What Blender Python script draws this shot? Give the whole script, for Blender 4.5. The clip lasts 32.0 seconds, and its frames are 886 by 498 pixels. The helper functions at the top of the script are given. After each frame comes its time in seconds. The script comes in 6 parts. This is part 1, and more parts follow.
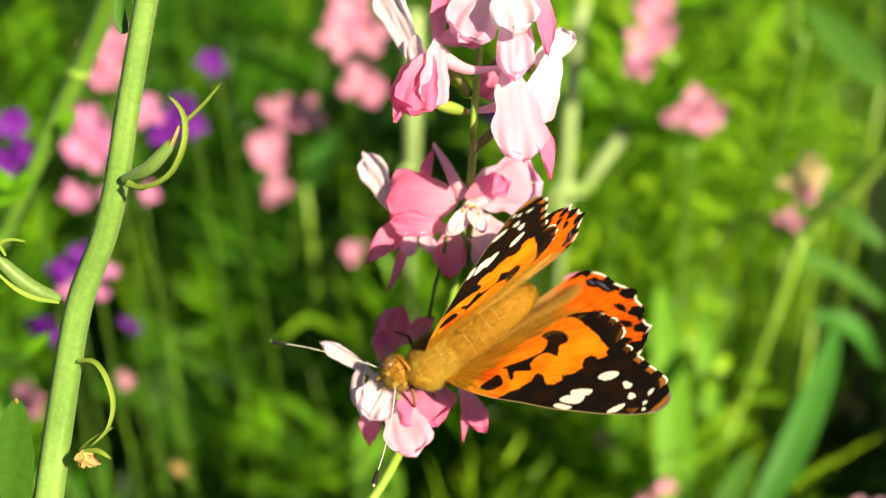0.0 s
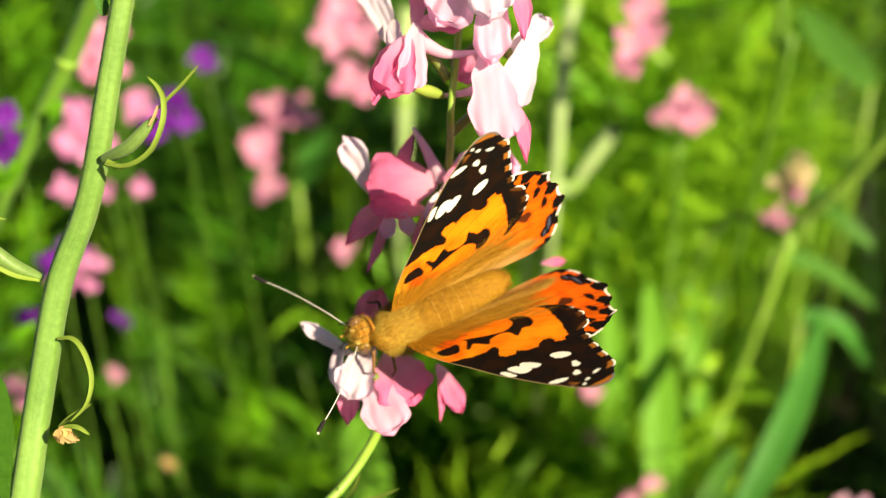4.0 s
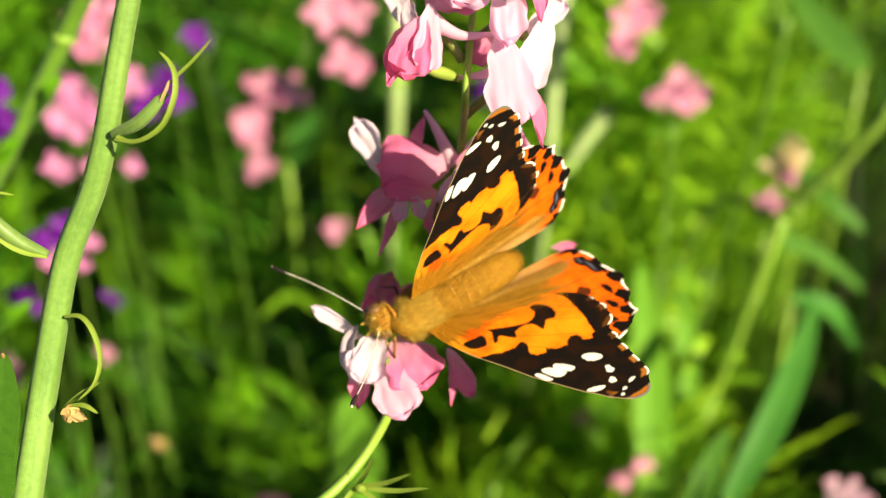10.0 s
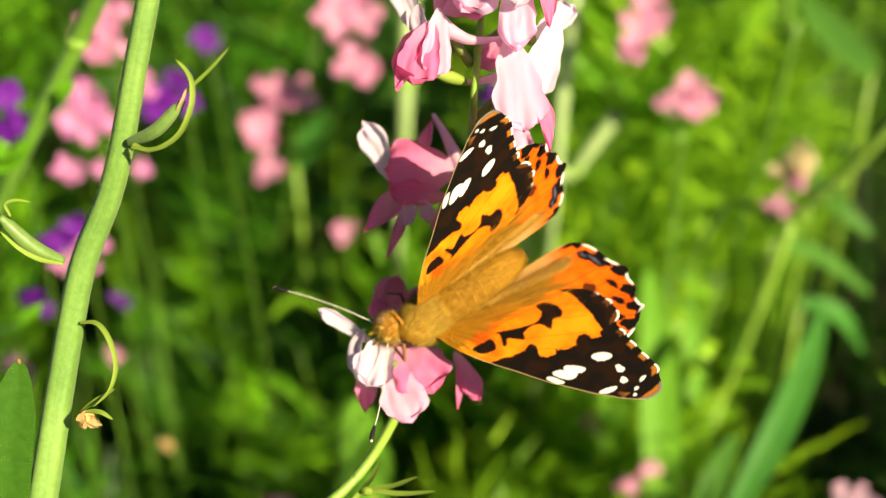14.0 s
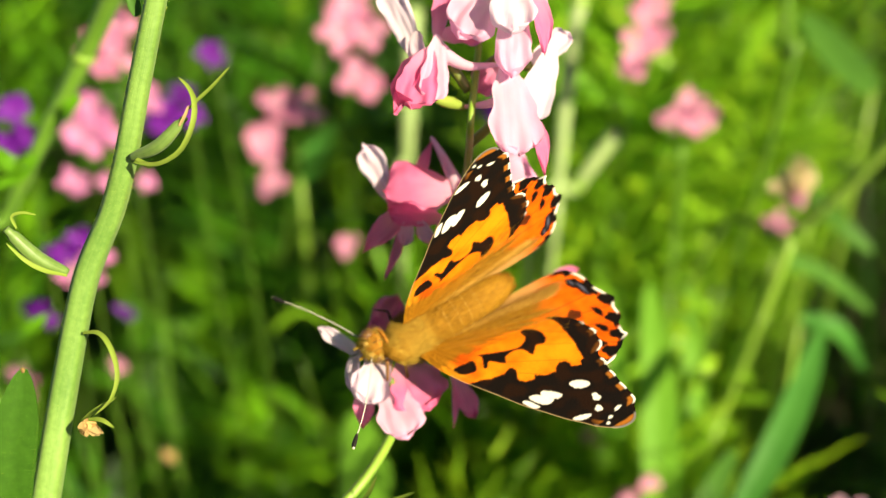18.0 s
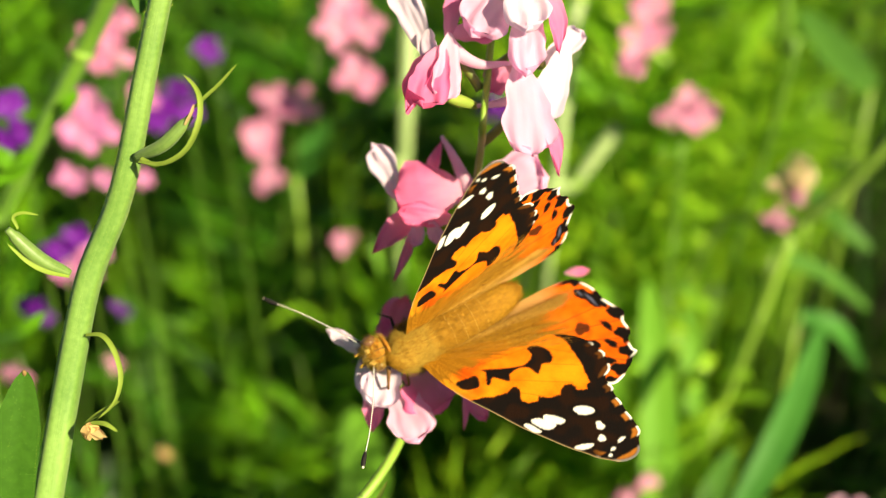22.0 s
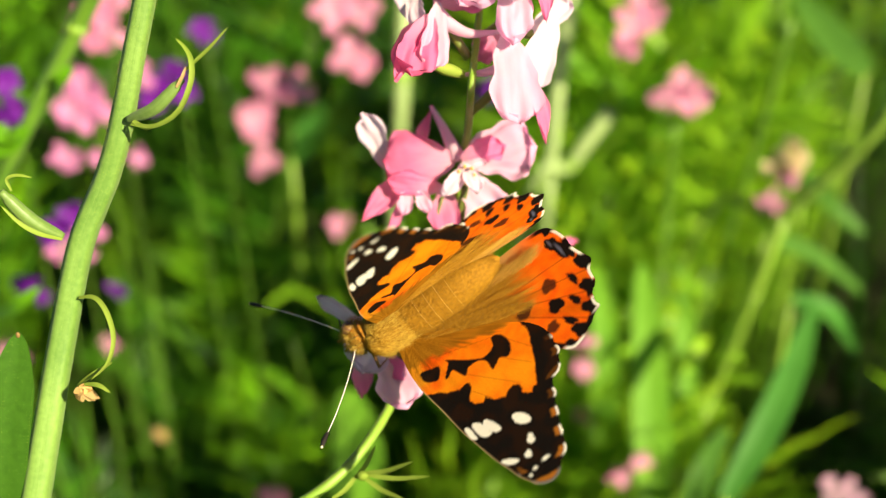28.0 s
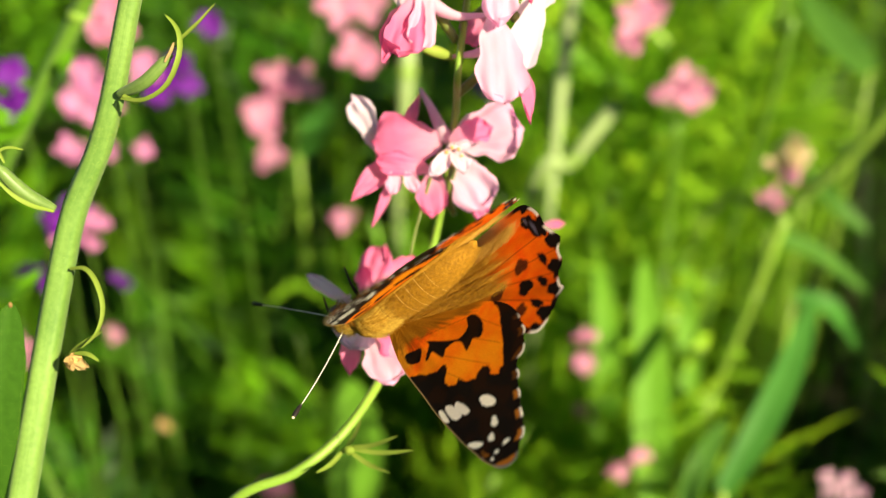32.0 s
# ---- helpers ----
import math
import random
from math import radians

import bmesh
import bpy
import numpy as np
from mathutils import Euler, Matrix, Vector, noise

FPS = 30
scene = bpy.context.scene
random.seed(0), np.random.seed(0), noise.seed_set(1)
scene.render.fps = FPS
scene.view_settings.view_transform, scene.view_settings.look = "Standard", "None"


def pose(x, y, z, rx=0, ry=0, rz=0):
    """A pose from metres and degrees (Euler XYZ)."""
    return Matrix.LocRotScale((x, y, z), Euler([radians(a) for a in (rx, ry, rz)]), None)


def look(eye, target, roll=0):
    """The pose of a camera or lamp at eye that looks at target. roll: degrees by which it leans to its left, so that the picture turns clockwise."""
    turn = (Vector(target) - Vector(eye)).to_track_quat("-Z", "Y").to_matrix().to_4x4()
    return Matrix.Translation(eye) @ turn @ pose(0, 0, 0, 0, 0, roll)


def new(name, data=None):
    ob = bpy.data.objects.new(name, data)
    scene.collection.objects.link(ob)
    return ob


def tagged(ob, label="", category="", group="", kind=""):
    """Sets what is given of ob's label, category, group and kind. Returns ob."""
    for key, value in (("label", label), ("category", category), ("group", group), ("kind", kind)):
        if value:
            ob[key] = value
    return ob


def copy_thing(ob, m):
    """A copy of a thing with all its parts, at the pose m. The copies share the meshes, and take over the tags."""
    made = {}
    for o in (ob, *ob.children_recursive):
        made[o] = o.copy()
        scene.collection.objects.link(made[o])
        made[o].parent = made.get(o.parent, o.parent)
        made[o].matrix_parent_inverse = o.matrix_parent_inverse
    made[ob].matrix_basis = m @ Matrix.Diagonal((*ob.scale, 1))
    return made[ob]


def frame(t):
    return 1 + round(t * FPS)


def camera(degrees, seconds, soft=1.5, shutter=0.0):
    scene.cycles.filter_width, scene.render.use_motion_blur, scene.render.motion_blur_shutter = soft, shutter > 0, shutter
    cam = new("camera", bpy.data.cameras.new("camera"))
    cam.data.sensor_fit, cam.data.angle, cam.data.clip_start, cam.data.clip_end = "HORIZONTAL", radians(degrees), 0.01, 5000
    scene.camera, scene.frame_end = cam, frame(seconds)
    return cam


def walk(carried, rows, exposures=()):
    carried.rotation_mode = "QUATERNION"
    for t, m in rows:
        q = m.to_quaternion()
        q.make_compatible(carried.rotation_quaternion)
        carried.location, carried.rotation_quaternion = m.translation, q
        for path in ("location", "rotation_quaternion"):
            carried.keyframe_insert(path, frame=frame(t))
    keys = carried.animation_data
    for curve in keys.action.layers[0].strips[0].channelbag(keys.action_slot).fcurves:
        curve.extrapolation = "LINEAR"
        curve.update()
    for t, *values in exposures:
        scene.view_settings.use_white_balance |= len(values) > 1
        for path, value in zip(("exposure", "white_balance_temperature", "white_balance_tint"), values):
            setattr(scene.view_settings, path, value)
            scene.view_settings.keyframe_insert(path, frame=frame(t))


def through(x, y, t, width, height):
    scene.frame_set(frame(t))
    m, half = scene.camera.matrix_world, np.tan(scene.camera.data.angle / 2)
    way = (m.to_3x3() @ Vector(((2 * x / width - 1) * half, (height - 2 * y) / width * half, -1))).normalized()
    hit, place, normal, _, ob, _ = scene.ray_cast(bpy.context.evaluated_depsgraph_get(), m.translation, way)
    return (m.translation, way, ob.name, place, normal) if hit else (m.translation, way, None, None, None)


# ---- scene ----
cam = camera(45, 32.0, soft=1.1)
cam.data.dof.use_dof = True
cam.data.dof.focus_distance = 0.117
cam.data.dof.aperture_fstop = 15.0
cam.data.dof.aperture_blades = 7
walk(cam, [
    (0.0, pose(0.00082, -0.10582, 0.51421, 60.436, 1.205, 0.015)),
    (0.5, pose(-0.00136, -0.10536, 0.51504, 60.327, 0.954, -0.343)),
    (1.0, pose(-0.00201, -0.10584, 0.51496, 60.268, 0.794, -0.381)),
    (1.5, pose(-0.00069, -0.10632, 0.51463, 60.295, 0.791, -0.162)),
    (2.0, pose(0.00074, -0.10711, 0.51443, 60.366, 0.822, 0.041)),
    (2.5, pose(0.00256, -0.10841, 0.51357, 60.591, 1.082, 0.083)),
    (3.0, pose(0.00400, -0.10924, 0.51300, 60.751, 1.081, 0.173)),
    (3.5, pose(0.00406, -0.10919, 0.51285, 60.737, 1.006, 0.150)),
    (5.5, pose(-0.00105, -0.10677, 0.51328, 60.202, 0.204, -0.271)),
    (6.0, pose(-0.00067, -0.10708, 0.51278, 60.183, 0.205, -0.291)),
    (6.5, pose(0.00016, -0.10752, 0.51256, 60.112, 0.258, -0.171)),
    (7.0, pose(0.00054, -0.10709, 0.51202, 60.052, 0.259, -0.105)),
    (7.5, pose(0.00098, -0.10738, 0.51133, 60.057, 0.291, -0.053)),
    (8.0, pose(0.00137, -0.10812, 0.51043, 60.028, 0.337, -0.045)),
    (8.5, pose(0.00167, -0.10822, 0.51028, 59.887, 0.266, -0.069)),
    (9.0, pose(0.00131, -0.10848, 0.51082, 59.810, 0.221, -0.229)),
    (9.5, pose(0.00053, -0.10848, 0.51195, 59.674, 0.116, -0.401)),
    (10.0, pose(0.00003, -0.10803, 0.51220, 59.660, 0.078, -0.543)),
    (10.5, pose(0.00032, -0.10747, 0.51178, 59.693, 0.094, -0.487)),
    (11.0, pose(0.00137, -0.10745, 0.51140, 59.802, 0.227, -0.383)),
    (11.5, pose(0.00231, -0.10788, 0.51107, 59.907, 0.329, -0.249)),
    (12.0, pose(0.00211, -0.10786, 0.51158, 59.858, 0.212, -0.175)),
    (12.5, pose(0.00112, -0.10775, 0.51243, 59.802, 0.131, -0.214)),
    (13.0, pose(-0.00039, -0.10817, 0.51254, 59.817, 0.097, -0.277)),
    (13.5, pose(-0.00126, -0.10806, 0.51288, 59.720, 0.010, -0.257)),
    (14.0, pose(-0.00098, -0.10793, 0.51314, 59.705, -0.014, -0.168)),
    (14.5, pose(-0.00041, -0.10784, 0.51335, 59.749, -0.018, -0.073)),
    (16.5, pose(-0.00145, -0.10879, 0.51505, 60.028, -0.161, -0.082)),
    (17.0, pose(-0.00127, -0.10923, 0.51553, 60.137, -0.292, 0.029)),
    (17.5, pose(-0.00046, -0.10986, 0.51530, 60.318, -0.333, 0.198)),
    (18.0, pose(0.00020, -0.11035, 0.51455, 60.452, -0.186, 0.252)),
    (18.5, pose(0.00063, -0.11046, 0.51410, 60.506, -0.164, 0.351)),
    (19.0, pose(0.00095, -0.11038, 0.51419, 60.522, -0.145, 0.400)),
    (19.5, pose(0.00026, -0.11009, 0.51367, 60.553, -0.191, 0.359)),
    (20.0, pose(-0.00067, -0.10971, 0.51360, 60.490, -0.249, 0.295)),
    (20.5, pose(-0.00181, -0.10931, 0.51386, 60.403, -0.265, 0.122)),
    (21.0, pose(-0.00242, -0.10857, 0.51434, 60.271, -0.360, 0.039)),
    (21.5, pose(-0.00214, -0.10824, 0.51453, 60.226, -0.368, -0.010)),
    (22.0, pose(-0.00165, -0.10840, 0.51419, 60.209, -0.455, -0.039)),
    (22.5, pose(-0.00079, -0.10921, 0.51366, 60.197, -0.482, -0.060)),
    (23.0, pose(0.00022, -0.10988, 0.51295, 60.174, -0.459, -0.083)),
    (23.5, pose(0.00069, -0.11012, 0.51271, 60.115, -0.415, -0.174)),
    (24.0, pose(0.00075, -0.11028, 0.51257, 60.061, -0.501, -0.170)),
    (24.5, pose(0.00050, -0.11056, 0.51230, 59.944, -0.612, -0.164)),
    (25.0, pose(-0.00057, -0.11072, 0.51207, 59.862, -0.739, -0.209)),
    (25.5, pose(-0.00099, -0.11076, 0.51233, 59.816, -0.692, -0.287)),
    (27.5, pose(-0.00083, -0.11121, 0.51161, 59.793, -0.626, -0.233)),
    (28.0, pose(-0.00078, -0.11101, 0.51224, 59.688, -0.621, -0.129)),
    (28.5, pose(-0.00146, -0.11055, 0.51281, 59.647, -0.608, -0.133)),
    (29.0, pose(-0.00227, -0.11039, 0.51348, 59.583, -0.614, -0.147)),
    (29.5, pose(-0.00270, -0.11084, 0.51376, 59.554, -0.618, -0.127)),
    (30.0, pose(-0.00241, -0.11183, 0.51351, 59.520, -0.585, -0.073)),
    (30.5, pose(-0.00131, -0.11234, 0.51302, 59.576, -0.626, 0.047)),
    (31.0, pose(0.00022, -0.11310, 0.51242, 59.658, -0.598, 0.233)),
    (31.5, pose(0.00173, -0.11395, 0.51188, 59.718, -0.553, 0.451)),
    (32.0, pose(0.00261, -0.11465, 0.51063, 59.839, -0.666, 0.644)),
])

# ---- daylight ----
SUN = Vector((0.58, -0.62, 0.52)).normalized()
world = bpy.data.worlds.new("sky")
scene.world = world
world.use_nodes = True
wn = world.node_tree.nodes
sky = wn.new("ShaderNodeTexSky")
sky.sky_type = "NISHITA"
sky.sun_disc = False
sky.air_density = 0.3
sky.sun_elevation = math.asin(SUN.z)
sky.sun_rotation = math.atan2(SUN.x, SUN.y)
world.node_tree.links.new(sky.outputs[0], wn["Background"].inputs[0])
wn["Background"].inputs[1].default_value = 0.05
sun = new("sun", bpy.data.lights.new("sun", "SUN"))
sun.data.energy = 5.0
sun.data.angle = radians(0.5)
sun.data.color = (1.0, 0.88, 0.58)
sun.matrix_world = look(SUN * 3, (0, 0, 0))
scene.view_settings.exposure = 1.17

# ---- materials ----


class Mat:
    """A node material; s() sets inputs, n() adds nodes, l() links."""

    def __init__(self, name, rough=0.5, spec=0.4):
        self.m = bpy.data.materials.new(name)
        self.m.use_nodes = True
        self.t = self.m.node_tree
        self.b = self.t.nodes["Principled BSDF"]
        self.b.inputs["Roughness"].default_value = rough
        self.b.inputs["Specular IOR Level"].default_value = spec

    def n(self, kind, **sets):
        node = self.t.nodes.new("ShaderNode" + kind)
        for k, v in sets.items():
            node.inputs[k.replace("_", " ")].default_value = v
        return node

    def l(self, a, b):
        self.t.links.new(a, b)

    def ramp(self, fac, *stops):
        r = self.t.nodes.new("ShaderNodeValToRGB")
        e = r.color_ramp.elements
        while len(e) < len(stops):
            e.new(0.5)
        for k, (p, c) in enumerate(stops):
            e[k].position, e[k].color = p, (*c, 1)
        self.l(fac, r.inputs[0])
        return r.outputs[0]

    def noise(self, scale, detail=3.0, vec=None, rough=0.6):
        x = self.n("TexNoise", Scale=scale, Detail=detail, Roughness=rough)
        if vec is None:
            vec = self.n("TexCoord").outputs["Object"]
        self.l(vec, x.inputs["Vector"])
        return x.outputs["Fac"]

    def mix(self, fac, a, b, mode="MIX"):
        x = self.t.nodes.new("ShaderNodeMix")
        x.data_type, x.blend_type = "RGBA", mode
        if isinstance(fac, (int, float)):
            x.inputs[0].default_value = fac
        else:
            self.l(fac, x.inputs[0])
        for v, s in ((a, 6), (b, 7)):
            if isinstance(v, tuple):
                x.inputs[s].default_value = (*v, 1)
            else:
                self.l(v, x.inputs[s])
        return x.outputs[2]

    def attr(self, name):
        x = self.t.nodes.new("ShaderNodeAttribute")
        x.attribute_name = name
        return x

    def bump(self, height, strength=0.3, dist=0.0002):
        x = self.n("Bump", Strength=strength, Distance=dist)
        self.l(height, x.inputs["Height"])
        self.l(x.outputs[0], self.b.inputs["Normal"])

    def colour(self, c, thin=0.0, through=None):
        """Base colour; thin: the share of light that passes through."""
        if isinstance(c, tuple):
            self.b.inputs["Base Color"].default_value = (*c, 1)
        else:
            self.l(c, self.b.inputs["Base Color"])
        if thin:
            tl = self.n("BsdfTranslucent")
            c2 = through or c
            if isinstance(c2, tuple):
                tl.inputs[0].default_value = (*c2, 1)
            else:
                self.l(c2, tl.inputs[0])
            ms = self.n("MixShader", Fac=thin)
            self.l(self.b.outputs[0], ms.inputs[1])
            self.l(tl.outputs[0], ms.inputs[2])
            out = self.t.nodes["Material Output"]
            self.l(ms.outputs[0], out.inputs[0])
        return self.m


def leaf_mat(name, dark, light, thin=0.35, scale=60.0, rough=0.5, island=True, gloss=0.10):
    m = Mat(name, rough, gloss)
    f = m.noise(scale, 4)
    c = m.ramp(f, (0.3, dark), (0.7, light))
    if island:
        rnd = m.n("NewGeometry").outputs["Random Per Island"]
        c = m.mix(0.6, c, m.ramp(rnd, (0.15, dark), (0.6, light), (1.0, (light[0] * 1.6, light[1] * 1.25, light[2] * 0.8))))
    m.bump(m.noise(scale * 25, 2), 0.25, 0.0002)
    return m.colour(c, thin)


def stem_mat(name, dark, light, streaks=0.28, rough=0.42, gloss=0.42):
    m = Mat(name, rough, gloss)
    mp = m.n("Mapping")
    mp.inputs["Scale"].default_value = (1.0, 1.0, 20.0)
    m.l(m.attr("run").outputs["Color"], mp.inputs[0])
    fine = m.noise(4.5, 3, mp.outputs[0])
    broad = m.noise(90, 3)
    c = m.ramp(broad, (0.3, dark), (0.7, light))
    c = m.mix(streaks, c, m.ramp(fine, (0.3, dark), (0.75, (min(1, light[0] * 1.6), min(1, light[1] * 1.35), light[2] * 1.8))))
    c = m.mix(0.3, c, m.ramp(m.noise(1700, 3), (0.35, dark), (0.7, light)))
    m.bump(m.mix(0.5, m.noise(1400, 4), fine), 0.45, 0.0002)
    m.b.inputs["Sheen Weight"].default_value = 0.08
    m.b.inputs["Subsurface Weight"].default_value = 0.0
    return m.colour(c, 0.0)


def petal_mat(name, base, tip, vein, thin=0.38):
    """Thin petal: base to tip along its length, fine veins and freckles."""
    m = Mat(name, 0.55, 0.25)
    at = m.attr("petal")
    sep = m.n("SeparateColor")
    m.l(at.outputs["Color"], sep.inputs[0])
    c = m.ramp(sep.outputs[0], (0.05, base), (0.6, tip), (1.0, tip))
    # veins run along the petal and fan out across it
    cmb = m.n("CombineXYZ")
    m.l(sep.outputs[1], cmb.inputs[0])
    wav = m.n("TexNoise", Scale=13.0, Detail=3.0)
    mp = m.n("Mapping")
    mp.inputs["Scale"].default_value = (1.0, 0.03, 1.0)
    m.l(at.outputs["Color"], cmb.inputs[1])
    m.l(cmb.outputs[0], mp.inputs[0])
    m.l(mp.outputs[0], wav.inputs["Vector"])
    c = m.mix(m.ramp(wav.outputs["Fac"], (0.50, (0, 0, 0)), (0.80, (0.16, 0.16, 0.16))), c, vein)
    blot = m.noise(260, 3)
    c = m.mix(m.ramp(blot, (0.5, (0, 0, 0)), (0.8, (0.35, 0.35, 0.35))), c, tuple(min(1.0, v * 1.25) for v in tip))
    m.bump(m.noise(900, 3), 0.25, 0.0003)
    return m.colour(c, thin)


M_pink = petal_mat("petal_pink", (0.91, 0.42, 0.58), (0.90, 0.22, 0.45), (0.82, 0.12, 0.34), 0.55)
M_pale = petal_mat("petal_pale", (0.92, 0.64, 0.78), (0.91, 0.54, 0.75), (0.85, 0.34, 0.58), 0.55)
M_white = petal_mat("petal_white", (0.84, 0.66, 0.72), (0.78, 0.64, 0.76), (0.44, 0.30, 0.64), 0.48)
M_far_pink = petal_mat("petal_salmon", (0.88, 0.56, 0.70), (0.82, 0.31, 0.52), (0.72, 0.20, 0.40), 0.5)
M_cream = petal_mat("petal_cream", (0.72, 0.66, 0.26), (0.78, 0.60, 0.38), (0.62, 0.48, 0.25), 0.45)
M_purple = petal_mat("petal_purple", (0.20, 0.02, 0.34), (0.15, 0.010, 0.30), (0.10, 0.01, 0.26), 0.3)
M_mauve = petal_mat("petal_mauve", (0.72, 0.34, 0.55), (0.64, 0.22, 0.46), (0.45, 0.12, 0.36))
M_stem = stem_mat("stem_green", (0.085, 0.19, 0.022), (0.22, 0.36, 0.07), 0.18, 0.5, 0.45)
M_stem2 = stem_mat("stem_bright", (0.14, 0.27, 0.02), (0.24, 0.40, 0.04))
M_stem_far = stem_mat("stem_far", (0.06, 0.16, 0.012), (0.15, 0.30, 0.02))
M_stem_dark = stem_mat("stem_olive", (0.08, 0.10, 0.015), (0.15, 0.20, 0.025))
M_straw = stem_mat("stalk_pale", (0.22, 0.33, 0.10), (0.34, 0.45, 0.17))
M_pod = stem_mat("pod_green", (0.07, 0.14, 0.02), (0.18, 0.28, 0.06), 0.45)
M_bract = leaf_mat("bract", (0.20, 0.30, 0.03), (0.36, 0.46, 0.08), 0.3, 300)
M_dry = leaf_mat("dry_petal", (0.45, 0.28, 0.10), (0.70, 0.52, 0.26), 0.3, 500)
M_brown = leaf_mat("brown_tip", (0.16, 0.09, 0.03), (0.30, 0.19, 0.07), 0.1, 500)
M_leaf = leaf_mat("leaf_broad", (0.045, 0.13, 0.018), (0.10, 0.24, 0.03), 0.3, 120)
M_leaf_blue = leaf_mat("leaf_bluish", (0.03, 0.13, 0.016), (0.085, 0.26, 0.038), 0.25, 60)
M_leaf_dark = leaf_mat("leaf_upright", (0.016, 0.062, 0.004), (0.055, 0.145, 0.011), 0.15, 900)
# paler green, with the sunlight on blades and grass put into it
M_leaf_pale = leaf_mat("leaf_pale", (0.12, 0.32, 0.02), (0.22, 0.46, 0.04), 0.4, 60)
# lit and shaded tones of one foliage: sun and shade are in the colour
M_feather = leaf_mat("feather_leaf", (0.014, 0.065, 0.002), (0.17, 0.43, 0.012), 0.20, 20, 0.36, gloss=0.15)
M_feather_lit = leaf_mat("feather_leaf_sun_tone", (0.07, 0.20, 0.005), (0.33, 0.62, 0.030), 0.35, 20, 0.36, gloss=0.15)
M_feather_shade = leaf_mat("feather_leaf_shade_tone", (0.006, 0.03, 0.002), (0.055, 0.19, 0.008), 0.12, 20, 0.36, gloss=0.15)
M_grass = leaf_mat("grass_blade", (0.010, 0.04, 0.003), (0.05, 0.15, 0.009), 0.2, 10, 0.36, gloss=0.15)


def soil_mat():
    m = Mat("soil", 0.95, 0.2)
    f, g = m.noise(9, 6), m.noise(90, 5)
    c = m.ramp(f, (0.35, (0.028, 0.022, 0.012)), (0.5, (0.034, 0.05, 0.012)), (0.7, (0.04, 0.085, 0.012)))
    c = m.mix(0.4, c, m.ramp(g, (0.3, (0.018, 0.013, 0.008)), (0.75, (0.055, 0.042, 0.026))))
    m.bump(g, 0.9, 0.01)
    return m.colour(c)


M_soil = soil_mat()


def wing_mat():
    """Scaled wing: the pattern is stored point by point; the scales give fine grain."""
    m = Mat("wing_scales", 0.7, 0.03)
    at = m.attr("pattern")
    sc = m.n("TexVoronoi", Scale=5200.0)
    m.l(m.n("TexCoord").outputs["Object"], sc.inputs["Vector"])
    g = m.noise(2600, 3)
    c = m.mix(m.ramp(g, (0.35, (0.0, 0.0, 0.0)), (0.75, (0.15, 0.15, 0.15))), at.outputs["Color"], (0.55, 0.45, 0.4), "MULTIPLY")
    c = m.mix(0.22, c, m.ramp(sc.outputs["Distance"], (0.0, (0.45, 0.45, 0.45)), (0.7, (0.75, 0.75, 0.75))), "OVERLAY")
    m.bump(sc.outputs["Distance"], 0.25, 0.00008)
    return m.colour(c, 0.10)


M_wing = wing_mat()


def fur_mat(name, dark, light):
    m = Mat(name, 0.6, 0.12)
    f = m.noise(2600, 5)
    c = m.ramp(f, (0.3, dark), (0.7, light))
    rnd = m.n("NewGeometry").outputs["Random Per Island"]
    c = m.mix(0.5, c, m.ramp(rnd, (0.0, dark), (1.0, light)))
    m.bump(m.noise(3200, 4), 0.9, 0.00025)
    return m.colour(c)


M_body = fur_mat("body_ochre", (0.14, 0.062, 0.004), (0.42, 0.21, 0.014))
M_fur = fur_mat("golden_hair", (0.20, 0.10, 0.007), (0.70, 0.46, 0.07))
M_soft = fur_mat("wing_root_hair", (0.18, 0.075, 0.004), (0.50, 0.25, 0.016))
M_fringe = fur_mat("inner_fringe", (0.34, 0.16, 0.015), (0.66, 0.38, 0.07))
M_band = fur_mat("abdomen_band", (0.50, 0.29, 0.05), (0.72, 0.48, 0.14))
M_head = fur_mat("head_brown", (0.24, 0.08, 0.008), (0.58, 0.25, 0.025))
M_leg = fur_mat("leg_tan", (0.14, 0.06, 0.02), (0.28, 0.14, 0.05))
M_leg_dark = fur_mat("leg_dark", (0.03, 0.02, 0.015), (0.09, 0.06, 0.04))
M_eye = Mat("eye", 0.25, 0.5).colour((0.16, 0.075, 0.03))


def antenna_mat():
    m = Mat("antenna", 0.5, 0.4)
    w = m.n("TexWave", Scale=900.0, Distortion=0.0)
    m.l(m.n("TexCoord").outputs["Object"], w.inputs["Vector"])
    return m.colour(m.ramp(w.outputs["Fac"], (0.12, (0.14, 0.10, 0.07)), (0.30, (0.82, 0.78, 0.70))))


M_ant = antenna_mat()
M_club = Mat("club_black", 0.5, 0.4).colour((0.015, 0.012, 0.01))
M_clubtip = Mat("club_tip", 0.5, 0.4).colour((0.80, 0.70, 0.45))
M_anther = Mat("anther", 0.6, 0.3).colour((0.60, 0.36, 0.10))

# ---- shaping ----


def part(name, bm, material, parent, label="", smooth=True):
    """Links a bmesh as one mesh object under a thing or a part."""
    me = bpy.data.meshes.new(name)
    bm.to_mesh(me)
    bm.free()
    me.materials.append(material)
    if smooth:
        me.polygons.foreach_set("use_smooth", [True] * len(me.polygons))
    ob = new(name, me)
    ob.parent = parent
    if label:
        tagged(ob, label)
    return ob


def thing(name, at, label, category, group="", kind=""):
    """An Empty at the thing's base."""
    ob = new(name)
    ob.empty_display_size = 0.01
    ob.matrix_world = Matrix.Translation(at)
    return tagged(ob, label, category, group, kind)


